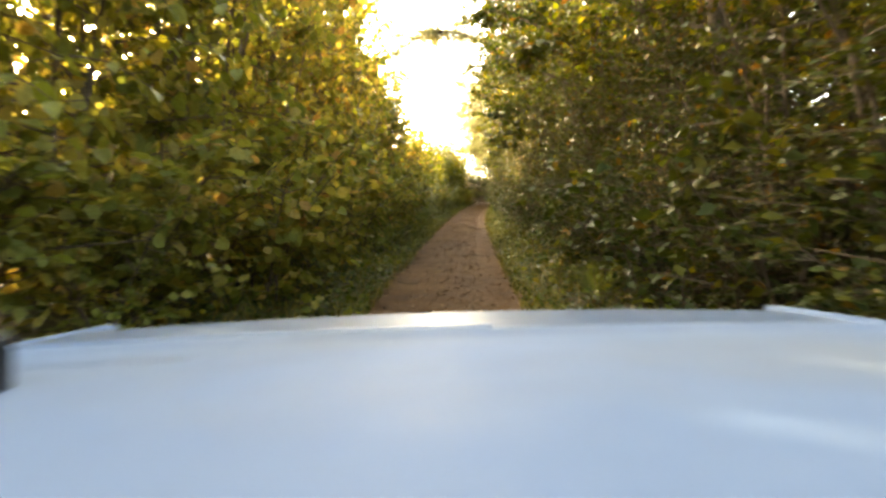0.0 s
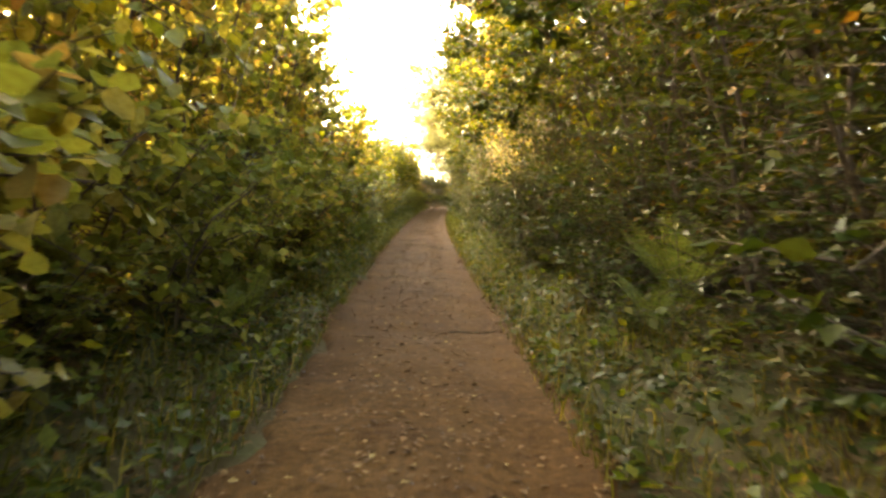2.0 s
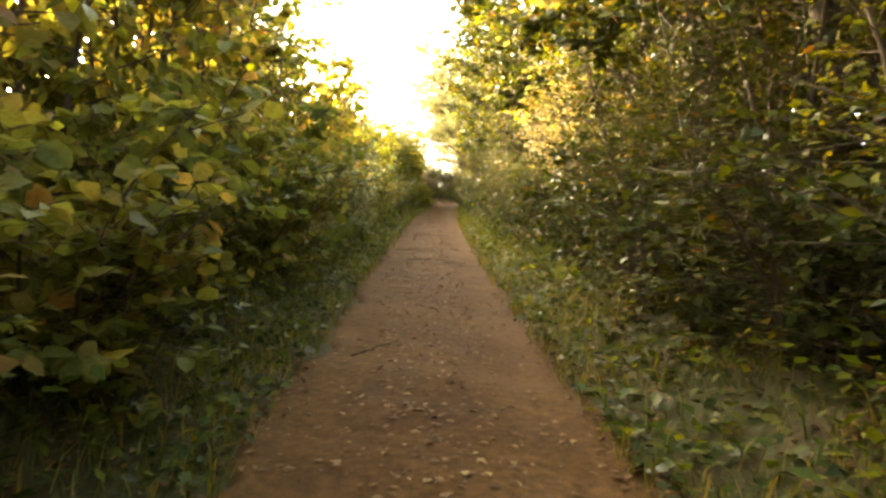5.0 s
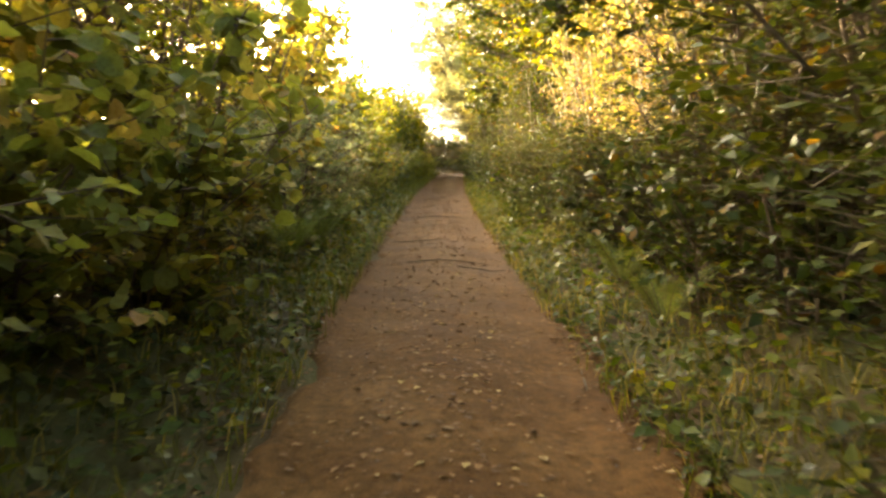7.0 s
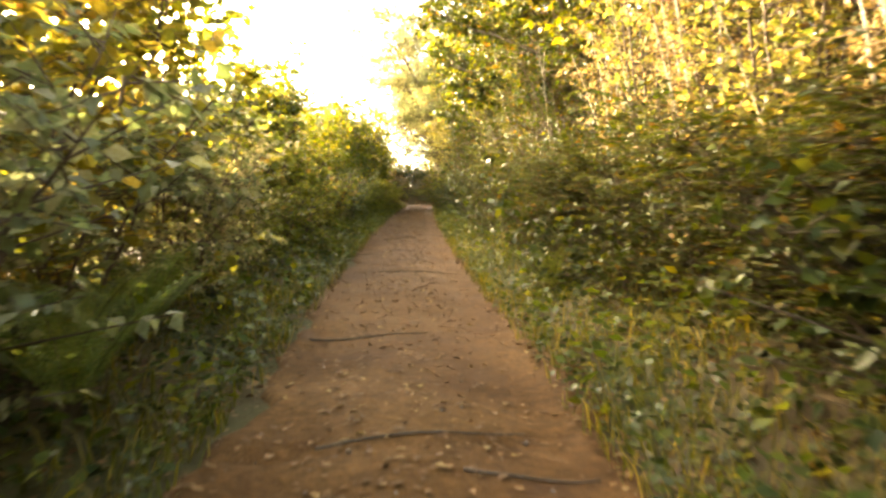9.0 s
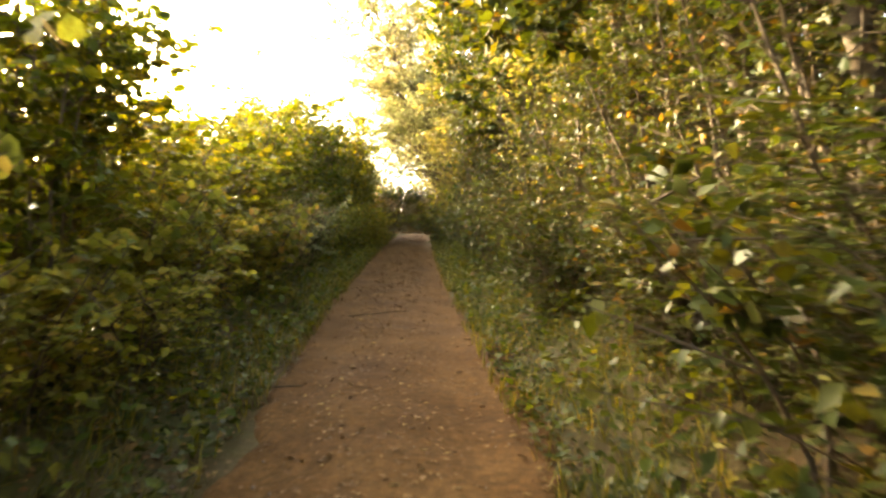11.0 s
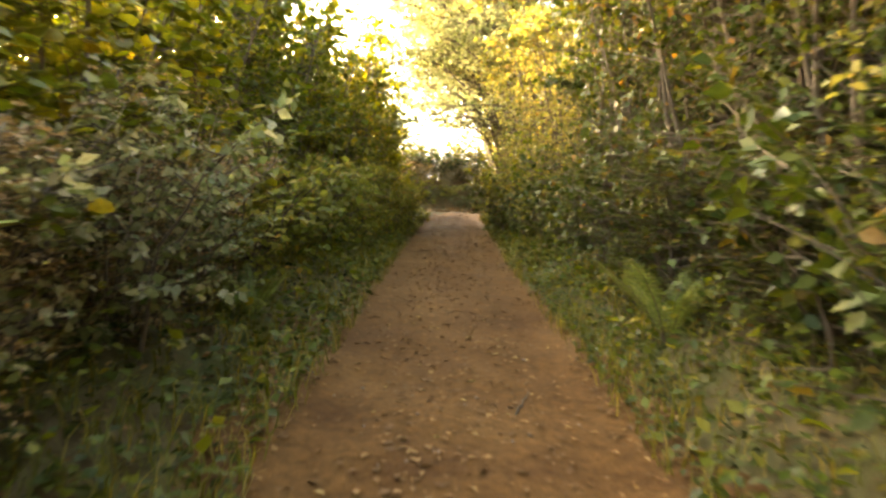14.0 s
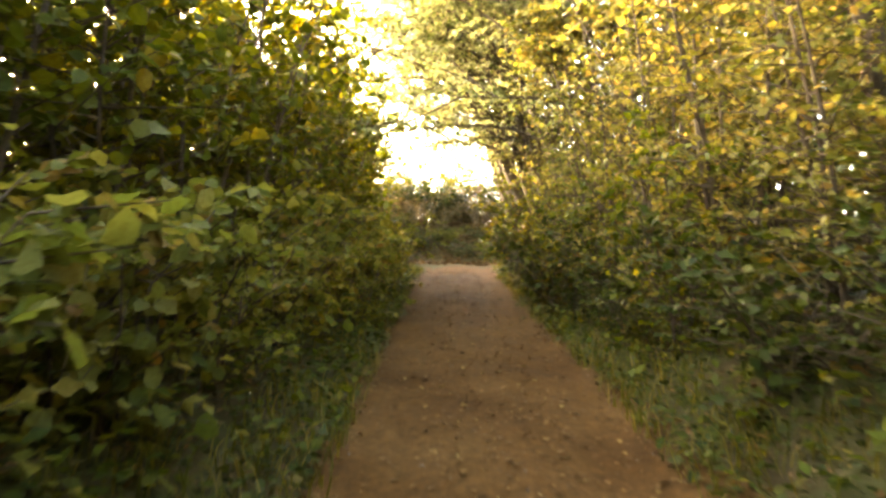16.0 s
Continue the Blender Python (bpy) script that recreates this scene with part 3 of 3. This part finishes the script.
# crowns look sunlit partly through their lightened leaf colour
overhang = [tree("overhanging_tree", 8.0, 0.13, 4.3, 0.36, 16, 850, 14, 0.125, SUNLIT, "tree with limbs arching over the lane, golden leaves lightened for sunlight", END, lean=(-2.6, -0.4), bow=1.2),
            tree("overhanging_tree", 11.5, 0.2, 4.8, 0.4, 20, 1800, 14, 0.125, SUNLIT, "tall tree at the end of the lane, golden crown lightened for sunlight", END, lean=(-4.6, -0.6), bow=1.1),
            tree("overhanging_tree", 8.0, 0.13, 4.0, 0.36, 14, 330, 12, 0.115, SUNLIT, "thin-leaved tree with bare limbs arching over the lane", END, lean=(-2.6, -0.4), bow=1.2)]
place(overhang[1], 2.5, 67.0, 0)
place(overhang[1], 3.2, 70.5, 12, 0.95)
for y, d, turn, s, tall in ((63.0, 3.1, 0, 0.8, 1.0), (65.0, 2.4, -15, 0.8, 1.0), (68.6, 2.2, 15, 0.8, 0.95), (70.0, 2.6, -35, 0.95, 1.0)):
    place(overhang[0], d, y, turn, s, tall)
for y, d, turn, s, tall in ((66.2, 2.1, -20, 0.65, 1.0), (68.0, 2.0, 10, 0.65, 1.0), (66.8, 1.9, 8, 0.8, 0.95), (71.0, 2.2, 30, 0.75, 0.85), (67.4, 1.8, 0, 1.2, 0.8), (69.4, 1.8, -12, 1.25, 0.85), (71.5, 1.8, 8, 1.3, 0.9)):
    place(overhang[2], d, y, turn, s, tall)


def arching_tree(label):
    """A slender tree whose trunk bows right over the lane."""
    root = tagged(new("arching_tree"), label, "tree", BEHIND)
    way = np.array([(0, 0, -0.3), (-0.1, 0.1, 3.2), (-0.5, 0.0, 6.0), (-1.2, -0.1, 7.7), (-2.4, 0.0, 8.5), (-3.8, 0.15, 9.1), (-5.1, 0.1, 9.4), (-6.5, 0, 9.0), (-8.6, 0.2, 7.4)])
    k = np.linspace(0, 8, 33)
    trunk = np.stack([np.interp(k, np.arange(9), way[:, c]) for c in range(3)], -1)
    for _ in range(4):
        trunk[1:-1] = (trunk[:-2] + 2 * trunk[1:-1] + trunk[2:]) / 4
    v, f = tube(trunk, np.linspace(0.22, 0.05, 33), 8)
    piece("trunk", mesh_of("trunk", v, [f], BARK, True), root)
    lines = [trunk[19:]]
    for q in range(12, 32, 2):
        side = 1 if q % 4 else -1
        line = bent(trunk[q], (rng.normal(-0.5, 0.4), side * (0.6 + 0.5 * rng.random()), 0.25), 1.3 + rng.random(), 0.12, 6, 0.14)
        v, f = tube(line, np.linspace(0.035, 0.006, 6), 5)
        piece("limb", mesh_of("limb", v, [f], BARK, True), root)
        lines.append(line)
    (tv, tf), (lv, lf) = twigs_and_leaves(lines[:1] * 4 + lines[3:], 620, 13, 0.9, 0.12, LONG, LONG_F, 0.1, up=-0.1, droop=0.25)
    piece("branchwork", mesh_of("branchwork", tv, tf, TWIG), root, kind="stuff")
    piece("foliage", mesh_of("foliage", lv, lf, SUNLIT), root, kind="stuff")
    return root


arch = arching_tree("slender tree bowed in an arch over the lane")
place(arch, 3.8, 37.0, 0)
drop(arch)
# two trees hidden by the western hedge, added to shade the end bank
for x, y, s in ((0.6, 83.5, 0.85), (-0.9, 84.5, 0.8)):
    place(ash[1], x - 5.3, y, rng.random() * 360, s)
# hedge and bushes on the bank beyond the end of the lane
for k in range(18):
    x = -4 + 0.75 * k + rng.normal(0, 0.15)
    if x < 1.8:
        continue
    place(pick(russets), x - 5.0, 76.3 + rng.normal(0, 0.3), rng.random() * 360, 0.7, 0.35 + 0.12 * rng.random())
    place(pick(golds + russets + russets), x - 5.0, 78.0 + rng.normal(0, 0.4), rng.random() * 360, 0.95, 0.4 + 0.15 * rng.random())
    place(pick(brambles), x - 5.0, 76.9 + rng.normal(0, 0.25), rng.random() * 360, 1.15 + 0.4 * rng.random(), 0.9)
    place(pick(brambles + herbs), x - 4.7, 74.9 + rng.normal(0, 0.3), rng.random() * 360, 0.55 + 0.3 * rng.random(), 0.7)
    place(pick(golds + hazels), x - 5.3, 79.2 + rng.normal(0, 0.3), rng.random() * 360, 0.9, 0.42 + 0.12 * rng.random())
    if k % 2:
        place(pick(backs), x - 5.0, 80.2, rng.random() * 360, 1.1, 0.62)
        place(pick(brambles), x - 5.0, 75.3, rng.random() * 360, 0.7, 0.5)
for p in hazels + smalls + darks + unders + shadys + lows + brights + herbs + golds + russets + backs + brambles + ash + overhang:
    drop(p)


# ---- single broad leaves on branches that hang out over the verge ----
def leaf_mesh(shape, mat):
    v, f = leaves(np.zeros((1, 3)), np.array([[1.0, 0, 0]]), np.array([[0, 0, 1.0]]), np.array([1.0]), *shape)
    return mesh_of("leaf", v, [f], mat)


WIDE = (np.array([(0, 0, 0), (0.12, 0.3, 0.05), (0.4, 0.44, 0.09), (0.75, 0.33, 0.04), (1.0, 0, -0.12), (0.75, -0.33, 0.04), (0.4, -0.44, 0.09), (0.12, -0.3, 0.05), (0.45, 0, -0.01)]),
        np.array([(0, 1, 8), (1, 2, 8), (2, 3, 8), (3, 4, 8), (4, 5, 8), (5, 6, 8), (6, 7, 8), (7, 0, 8)]))
single_leaves = [leaf_mesh(WIDE, m) for m in (HAZEL_ONE, HAZEL_ONE, HAZEL_ONE, HAZEL_ONE, YELLOW_ONE)]
made = 0
for ob, side, y in front_hazels:
    if not 3 < y < 47.5 or made > 290:
        continue
    turn = ob.matrix_basis.to_euler().z
    inv = ob.matrix_basis.inverted()
    close = 12.5 < y < 19 or 35.5 < y < 41
    for _ in range(0 if side > 0 else 5 if close else 2):
        h = 0.9 + 1.8 * rng.random()
        start = np.array(ob.matrix_basis.translation) + np.array([-side * 0.5, rng.normal(0, 0.4), h])
        line = bent(start, (-side, rng.normal(0, 0.5), 0.35), 0.75, 0.25, 6)
        v, f = tube(line, np.linspace(0.007, 0.003, 6), 4)
        v = np.array([inv @ Vector(p) for p in v])
        branch = piece("branch", mesh_of("branch", v, [f], TWIG, True), ob)
        for k in range(7 if close else 5):
            i = 1 + k % 5
            way = unit(line[i] - line[i - 1]) * 0.6 + np.array([rng.normal(0, 0.3), (1 if k % 2 else -1) * 0.8, -0.35])
            q = Vector(way).to_track_quat("X", "Z").to_matrix().to_4x4()
            size = (0.11 if close else 0.09 if y < 44 else 0.05) + 0.05 * rng.random()
            leaf = piece("leaf", single_leaves[rng.integers(5)], branch)
            leaf.matrix_basis = inv @ Matrix.Translation(line[i]) @ q @ pose(0, 0, 0, rng.normal(0, 25), 0, 0) @ Matrix.Diagonal((size, size, size, 1))
            made += 1


# ---- ferns ----
def fern(n_fronds, length, label):
    root = tagged(new("fern"), label, "fern", "ferns at the foot of the hedge")
    for k in range(n_fronds):
        a = 2 * np.pi * (k + 0.6 * rng.random()) / n_fronds
        size = length * (0.75 + 0.35 * rng.random())
        line = bent((0, 0, -0.03), (np.cos(a) * 0.42, np.sin(a) * 0.42, 1.0), size, 0.055, 22, 0.012)
        bars = [tube(line[::3], np.linspace(0.006, 0.0015, len(line[::3])), 4)]
        ribs = [tube(line[3:], np.linspace(0.004, 0.001, 19), 3)]
        base, along, normal, sizes = [], [], [], []
        for i in range(4, 22):
            d = unit(line[i] - line[i - 1])
            flank = unit(np.cross(d, np.array([0, 0, 1.0])))
            n = np.cross(flank, d)
            reach = size * 0.2 * math.sin(math.pi * min(1, (i - 2.0) / 21)) ** 0.8 * (1 - 0.35 * i / 22)
            for sgn in (-1, 1):
                w = unit(flank * sgn + d * 0.35 - n * 0.15)
                ribs.append(tube(np.array([line[i], line[i] + w * reach * 0.95]), [0.0025, 0.001], 3))
                for j in range(6):
                    t = (j + 0.4) / 6
                    for sg in (-1, 1):
                        base.append(line[i] + w * reach * t)
                        along.append(w * 0.6 + d * sg)
                        normal.append(n)
                        sizes.append(reach * 0.24 * (1.05 - 0.8 * t))
        lv = leaves(np.array(base), np.array(along), np.array(normal), np.array(sizes), LONG, LONG_F)
        v, f = join(bars)
        rv, rf = join(ribs)
        frond = piece("frond", mesh_of("frond", np.concatenate([lv[0], rv]), [lv[1], rf[0] + len(lv[0])], FERN), root)
        piece("stalk", mesh_of("stalk", v, f, TWIG), frond)
    return root


ferns = [fern(9, 1.25, "tall bright green fern with arching fronds"), fern(7, 0.8, "yellow-green fern at the foot of the hedge")]
for k, d, y, s in ((0, 2.35, 15.4, 0.9), (0, 2.5, 16.1, 0.85), (1, 2.0, 15.0, 0.9), (1, -1.65, 16.3, 1.0), (1, -1.7, 15.2, 0.9), (0, -1.75, 27.8, 0.75), (0, -1.65, 29.2, 0.8), (0, -1.8, 30.6, 0.75),
                   (0, -1.9, 29.8, 0.7), (1, 1.6, 33.2, 1.0), (1, 1.7, 24.8, 0.9), (1, 1.65, 49.6, 1.1), (1, 1.75, 51.0, 0.9), (1, -1.7, 50.2, 0.8), (1, 1.7, 8.0, 0.9), (1, 1.75, 26.2, 1.0)):
    place(ferns[k], d, y, rng.random() * 360, s, 1.0, 0.02)
for p in ferns:
    drop(p)


# ---- dead stems and fallen sticks ----
for d, y, h, lean_y in ((-1.95, 9.5, 1.3, 0.3), (-2.25, 17.2, 3.2, -0.12), (2.2, 20.8, 3.0, 0.05), (2.4, 31.2, 3.4, 0.1), (2.5, 33.0, 3.0, -0.2), (2.4, 29.5, 3.1, 0.15),
                        (-2.2, 51.8, 1.1, 0.6), (-2.1, 55.0, 1.0, 0.5), (2.3, 35.5, 3.0, 0.2)):
    x = float(lane_x(y)) + d
    line = bent((x, y, stand(x, y, 0.1)), (-0.08 * np.sign(d), lean_y * 0.35, 1), h, 0.02, 8, 0.06)
    v, f = tube(line, np.linspace(0.006, 0.0025, 8), 6)
    bars = [(v, f)]
    for i in (3, 5, 6):
        bars.append(tube(bent(line[i], rng.normal(0, 0.6, 3) + np.array([0, 0, 0.7]), 0.35, 0.05, 4), np.linspace(0.005, 0.002, 4), 4))
    v, f = join(bars)
    tagged(piece("dead_stem", mesh_of("dead_stem", v, f, PALE, True)), "thin pale dead stem standing in the hedge", "stem", "dead stems in the hedge")


for d, y, n, a in ((0.1, 29.1, 1.1, 12), (0.55, 28.6, 0.6, -8), (-0.3, 31.7, 1.0, 5), (0.2, 36.3, 1.2, -15), (-0.5, 21.5, 0.5, 50), (0.6, 16.8, 0.6, 30), (-0.2, 43.7, 0.9, 10),
                   (0.4, 48.6, 0.5, 70), (-0.7, 11.6, 0.45, -40), (0.9, 24.0, 0.5, 80), (-0.9, 39.5, 0.4, 20)):
    t = np.linspace(-0.5, 0.5, 8)
    x = float(lane_x(y)) + d + n * t * math.cos(radians(a))
    yy = y + n * t * math.sin(radians(a)) + rng.normal(0, 0.012, 8)
    line = np.stack([x, yy, land(x, yy) + 0.012], -1)
    v, f = tube(line, np.linspace(0.009, 0.004, 8), 6)
    tagged(piece("fallen_stick", mesh_of("fallen_stick", v, [f], BARK, True)), "dark bent stick lying across the earth track", "stick", "sticks on the track")


# ---- leaf litter, grass, ground ivy and grit ----
def scatter(n, lo, hi, y0, y1, both=True):
    y = y0 + (y1 - y0) * rng.random(n)
    d = lo + (hi - lo) * rng.random(n)
    if both:
        d = d * np.where(rng.random(n) < 0.5, -1, 1)
    return lane_x(y) + d, y


def lying(name, n, lo, hi, size, mat, label, category, lift, tilt, template=ROUND, faces=ROUND_F, power=1.0):
    x, y = scatter(n, lo, hi, -6, 71)
    worn = np.abs(np.abs(x - lane_x(y)) - 0.7) < 0.2
    keep = ~worn | (rng.random(n) < 0.35)
    x, y = x[keep], y[keep]
    n = len(x)
    base = np.stack([x, y, land(x, y) + lift + 0.01 * rng.random(n)], -1)
    a = rng.random(n) * 2 * np.pi
    along = np.stack([np.cos(a), np.sin(a), rng.normal(0, tilt * 0.6, n)], -1)
    normal = np.stack([rng.normal(0, tilt, n), rng.normal(0, tilt, n), np.ones(n)], -1)
    v, f = leaves(base, along, normal, size * (0.5 + 0.8 * rng.random(n)), template, faces)
    return tagged(piece(name, mesh_of(name, v, [f], mat)), label, category, kind="stuff")


lying("leaf_litter", 20000, 0.0, 1.25, 0.06, LITTER, "brown and orange fallen leaves strewn over the track", "leaf litter", 0.008, 0.12, LONG, LONG_F)
lying("verge_litter", 20000, 0.88, 2.3, 0.055, LITTER, "brown fallen leaves thick along the verges", "leaf litter", 0.015, 0.35, LONG, LONG_F)
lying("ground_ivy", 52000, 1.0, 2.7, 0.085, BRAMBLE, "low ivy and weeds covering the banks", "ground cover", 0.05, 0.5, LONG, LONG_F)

n = 22000
x, y = -2 + 13 * rng.random(n), 72.5 + 6.5 * rng.random(n)
base = np.stack([x, y, land(x, y) + 0.01 + 0.03 * rng.random(n)], -1)
a = rng.random(n) * 2 * np.pi
v, f = leaves(base, np.stack([np.cos(a), np.sin(a), rng.normal(0, 0.2, n)], -1), rng.normal(0, 0.35, (n, 3)) + np.array([0, 0, 1.0]), 0.11 * (0.5 + 0.8 * rng.random(n)), LONG, LONG_F)
tagged(piece("bank_litter", mesh_of("bank_litter", v, [f], LITTER)), "dry brown leaves over the bank at the lane's end", "leaf litter", kind="stuff")

# broad-leaved weeds on the verges
n = 26000
x, y = scatter(n, 1.02, 2.3, -3, 70)
clump = np.sin(y * 2.3 + 1.1) * np.sin(x * 2.7 - y * 0.8)
keep = rng.random(n) < 0.3 + 0.7 * (clump > 0.0)
x, y = x[keep], y[keep]
n = len(x)
base = np.stack([x, y, land(x, y) + 0.03 + 0.45 * rng.random(n) ** 2 * np.clip((np.abs(x - lane_x(y)) - 0.9) / 0.5, 0, 1)], -1)
a = rng.random(n) * 2 * np.pi
along = np.stack([np.cos(a), np.sin(a), rng.normal(0.25, 0.4, n)], -1)
normal = np.stack([rng.normal(0, 0.4, n), rng.normal(0, 0.4, n), np.ones(n)], -1)
v, f = leaves(base, along, normal, 0.1 * (0.5 + 0.8 * rng.random(n)), LONG, LONG_F)
tagged(piece("verge_weeds", mesh_of("verge_weeds", v, [f], GREEN)), "low broad-leaved weeds along the verges", "weeds", kind="stuff")

n = 48000
x, y = scatter(n, 0.93, 2.1, -6, 71)
keep = rng.random(n) < 0.25 + 0.75 * (np.sin(y * 1.7) * np.sin(x * 3.1 + y * 0.6) > -0.2)
x, y = x[keep], y[keep]
n = len(x)
base = np.stack([x, y, land(x, y) - 0.01], -1)
a = rng.random(n) * 2 * np.pi
out = np.stack([np.cos(a), np.sin(a), np.zeros(n)], -1)
hgt = (0.08 + 0.2 * rng.random(n))[:, None]
side = np.stack([-np.sin(a), np.cos(a), np.zeros(n)], -1) * (0.003 + 0.003 * rng.random(n))[:, None]
up = np.array([[0, 0, 1.0]])
v = np.stack([base - side, base + side, base + out * hgt * 0.25 + up * hgt * 0.6 + side * 0.8, base + out * hgt * 0.25 + up * hgt * 0.6 - side * 0.8, base + out * hgt * 0.75 + up * hgt * 0.85], 1).reshape(-1, 3)
o = (np.arange(n) * 5)[:, None]
tagged(piece("verge_grass", mesh_of("verge_grass", v, [o + np.array([[0, 1, 2, 3]]), o + np.array([[3, 2, 4]])], GRASS)), "tufts of thin grass along both verges", "grass", kind="stuff")

n = 2600
x, y = scatter(n, 0.0, 1.3, -6, 71)
base = np.stack([x, y, land(x, y) + 0.002], -1)
octa = np.array([(1, 0, 0), (0, 1, 0), (-1, 0, 0), (0, -1, 0), (0, 0, 0.7), (0, 0, -0.7)])
r = (0.006 + 0.016 * rng.random(n) ** 3)[:, None, None]
v = (base[:, None] + r * octa[None] * (0.7 + 0.6 * rng.random((n, 6, 1)))).reshape(-1, 3)
of = np.array([(0, 1, 4), (1, 2, 4), (2, 3, 4), (3, 0, 4), (1, 0, 5), (2, 1, 5), (3, 2, 5), (0, 3, 5)])
f = (of[None] + (np.arange(n) * 6)[:, None, None]).reshape(-1, 3)
tagged(piece("loose_grit", mesh_of("loose_grit", v, [f], STONE)), "small brown stones loose on the track", "gravel", kind="stuff")


# ---- the vehicle from which the walk sets out ----
def box(x0, x1, y0, y1, z0, z1, r=0.02):
    bm = bmesh.new()
    bmesh.ops.create_cube(bm, size=1)
    bmesh.ops.transform(bm, matrix=Matrix.Translation(((x0 + x1) / 2, (y0 + y1) / 2, (z0 + z1) / 2)) @ Matrix.Diagonal((x1 - x0, y1 - y0, z1 - z0, 1)), verts=bm.verts)
    bmesh.ops.bevel(bm, geom=bm.edges[:], offset=r, segments=3, affect="EDGES", profile=0.5)
    return bm


def bonnet_z(x, y):
    return 1.39 - 0.152 + 0.03 * x - 0.02 * x * x + 0.012 * np.exp(-((y - 1.42 - 0.06 * x) / 0.03) ** 2) - 0.012 * np.clip((1.42 - y) / 1.1, 0, 1)


car = tagged(new("car"), "silver-blue car with a broad glossy bonnet", "car")


def panel(name, y0, y1, ny, mat, label):
    """A stretch of the bonnet, 25 mm thick."""
    nx = 60
    X, Y = np.meshgrid(np.linspace(-0.93, 0.93, nx), np.linspace(y0, y1, ny))
    front = np.clip((Y - 2.0 + 0.1 * X * X) / 0.12, 0, 1)
    top = np.stack([X, Y + 0.06 * X * (Y > 1.2), bonnet_z(X, Y + 0.06 * X * (Y > 1.2)) - 0.05 * front ** 2], -1).reshape(-1, 3)
    nv, gf = len(top), grid_faces(nx, ny)
    rim = np.concatenate([np.arange(nx), np.arange(1, ny) * nx + nx - 1, (ny - 1) * nx + np.arange(nx - 2, -1, -1), np.arange(ny - 2, 0, -1) * nx])
    nxt = np.roll(rim, -1)
    skirt = np.stack([nxt, rim, rim + nv, nxt + nv], -1)
    piece(name, mesh_of(name, np.concatenate([top, top - np.array([0, 0, 0.025])]), [gf, gf[:, ::-1] + nv, skirt], mat, True), car, label)


panel("bonnet", 0.28, 1.43, 50, PAINT, "dusty silver-blue bonnet")
across = np.linspace(-0.92, 0.1, 24)
v, f = tube(np.stack([across, 1.431 + 0.06 * across, bonnet_z(across, 1.431 + 0.06 * across) + 0.001], -1), np.full(24, 0.005), 8)
piece("crease", mesh_of("crease", v, [f], GLOSS, True), car, "bright pressed crease across the bonnet")
panel("bonnet_lip", 1.432, 2.08, 40, GLOSS, "glossy front edge of the bonnet")
for s in (-1, 1):
    part("wing", box(min(s * 0.935, s * 1.0), max(s * 0.935, s * 1.0), 0.2, 2.1, 0.55, float(bonnet_z(s * 0.95, 1.0)) + (0.012 if s > 0 else 0.004), 0.02), PAINT, car)
    wheel = tagged(new("wheel"), "")
    wheel.parent = car
    bm = bmesh.new()
    bmesh.ops.create_cone(bm, cap_ends=True, segments=40, radius1=0.37, radius2=0.37, depth=0.22, matrix=pose(s * 0.8, 1.3, 0.39, 0, 90, 0))
    bmesh.ops.bevel(bm, geom=[e for e in bm.edges if len(e.link_faces) == 2 and e.calc_face_angle() > 1], offset=0.04, segments=3, affect="EDGES")
    part("tyre", bm, RUBBER, wheel)
    bm = bmesh.new()
    bmesh.ops.create_cone(bm, cap_ends=True, segments=32, radius1=0.22, radius2=0.2, depth=0.235, matrix=pose(s * 0.8, 1.3, 0.39, 0, 90, 0))
    part("rim", bm, PAINT, wheel)
part("front_panel", box(-0.92, 0.92, 2.0, 2.08, 0.6, 1.12, 0.03), PAINT, car)
part("bumper", box(-0.95, 0.95, 2.085, 2.2, 0.42, 0.64, 0.04), RUBBER, car, "black bumper")
part("bulkhead", box(-0.92, 0.92, 0.2, 0.27, 0.5, 1.1, 0.02), RUBBER, car)
part("chassis", box(-0.6, 0.6, 0.28, 1.98, 0.38, 0.6, 0.03), RUBBER, car)
part("mirror_arm", box(-0.632, -0.583, 0.93, 0.99, 1.05, 1.288, 0.02), RUBBER, car, "black rubber-covered post")
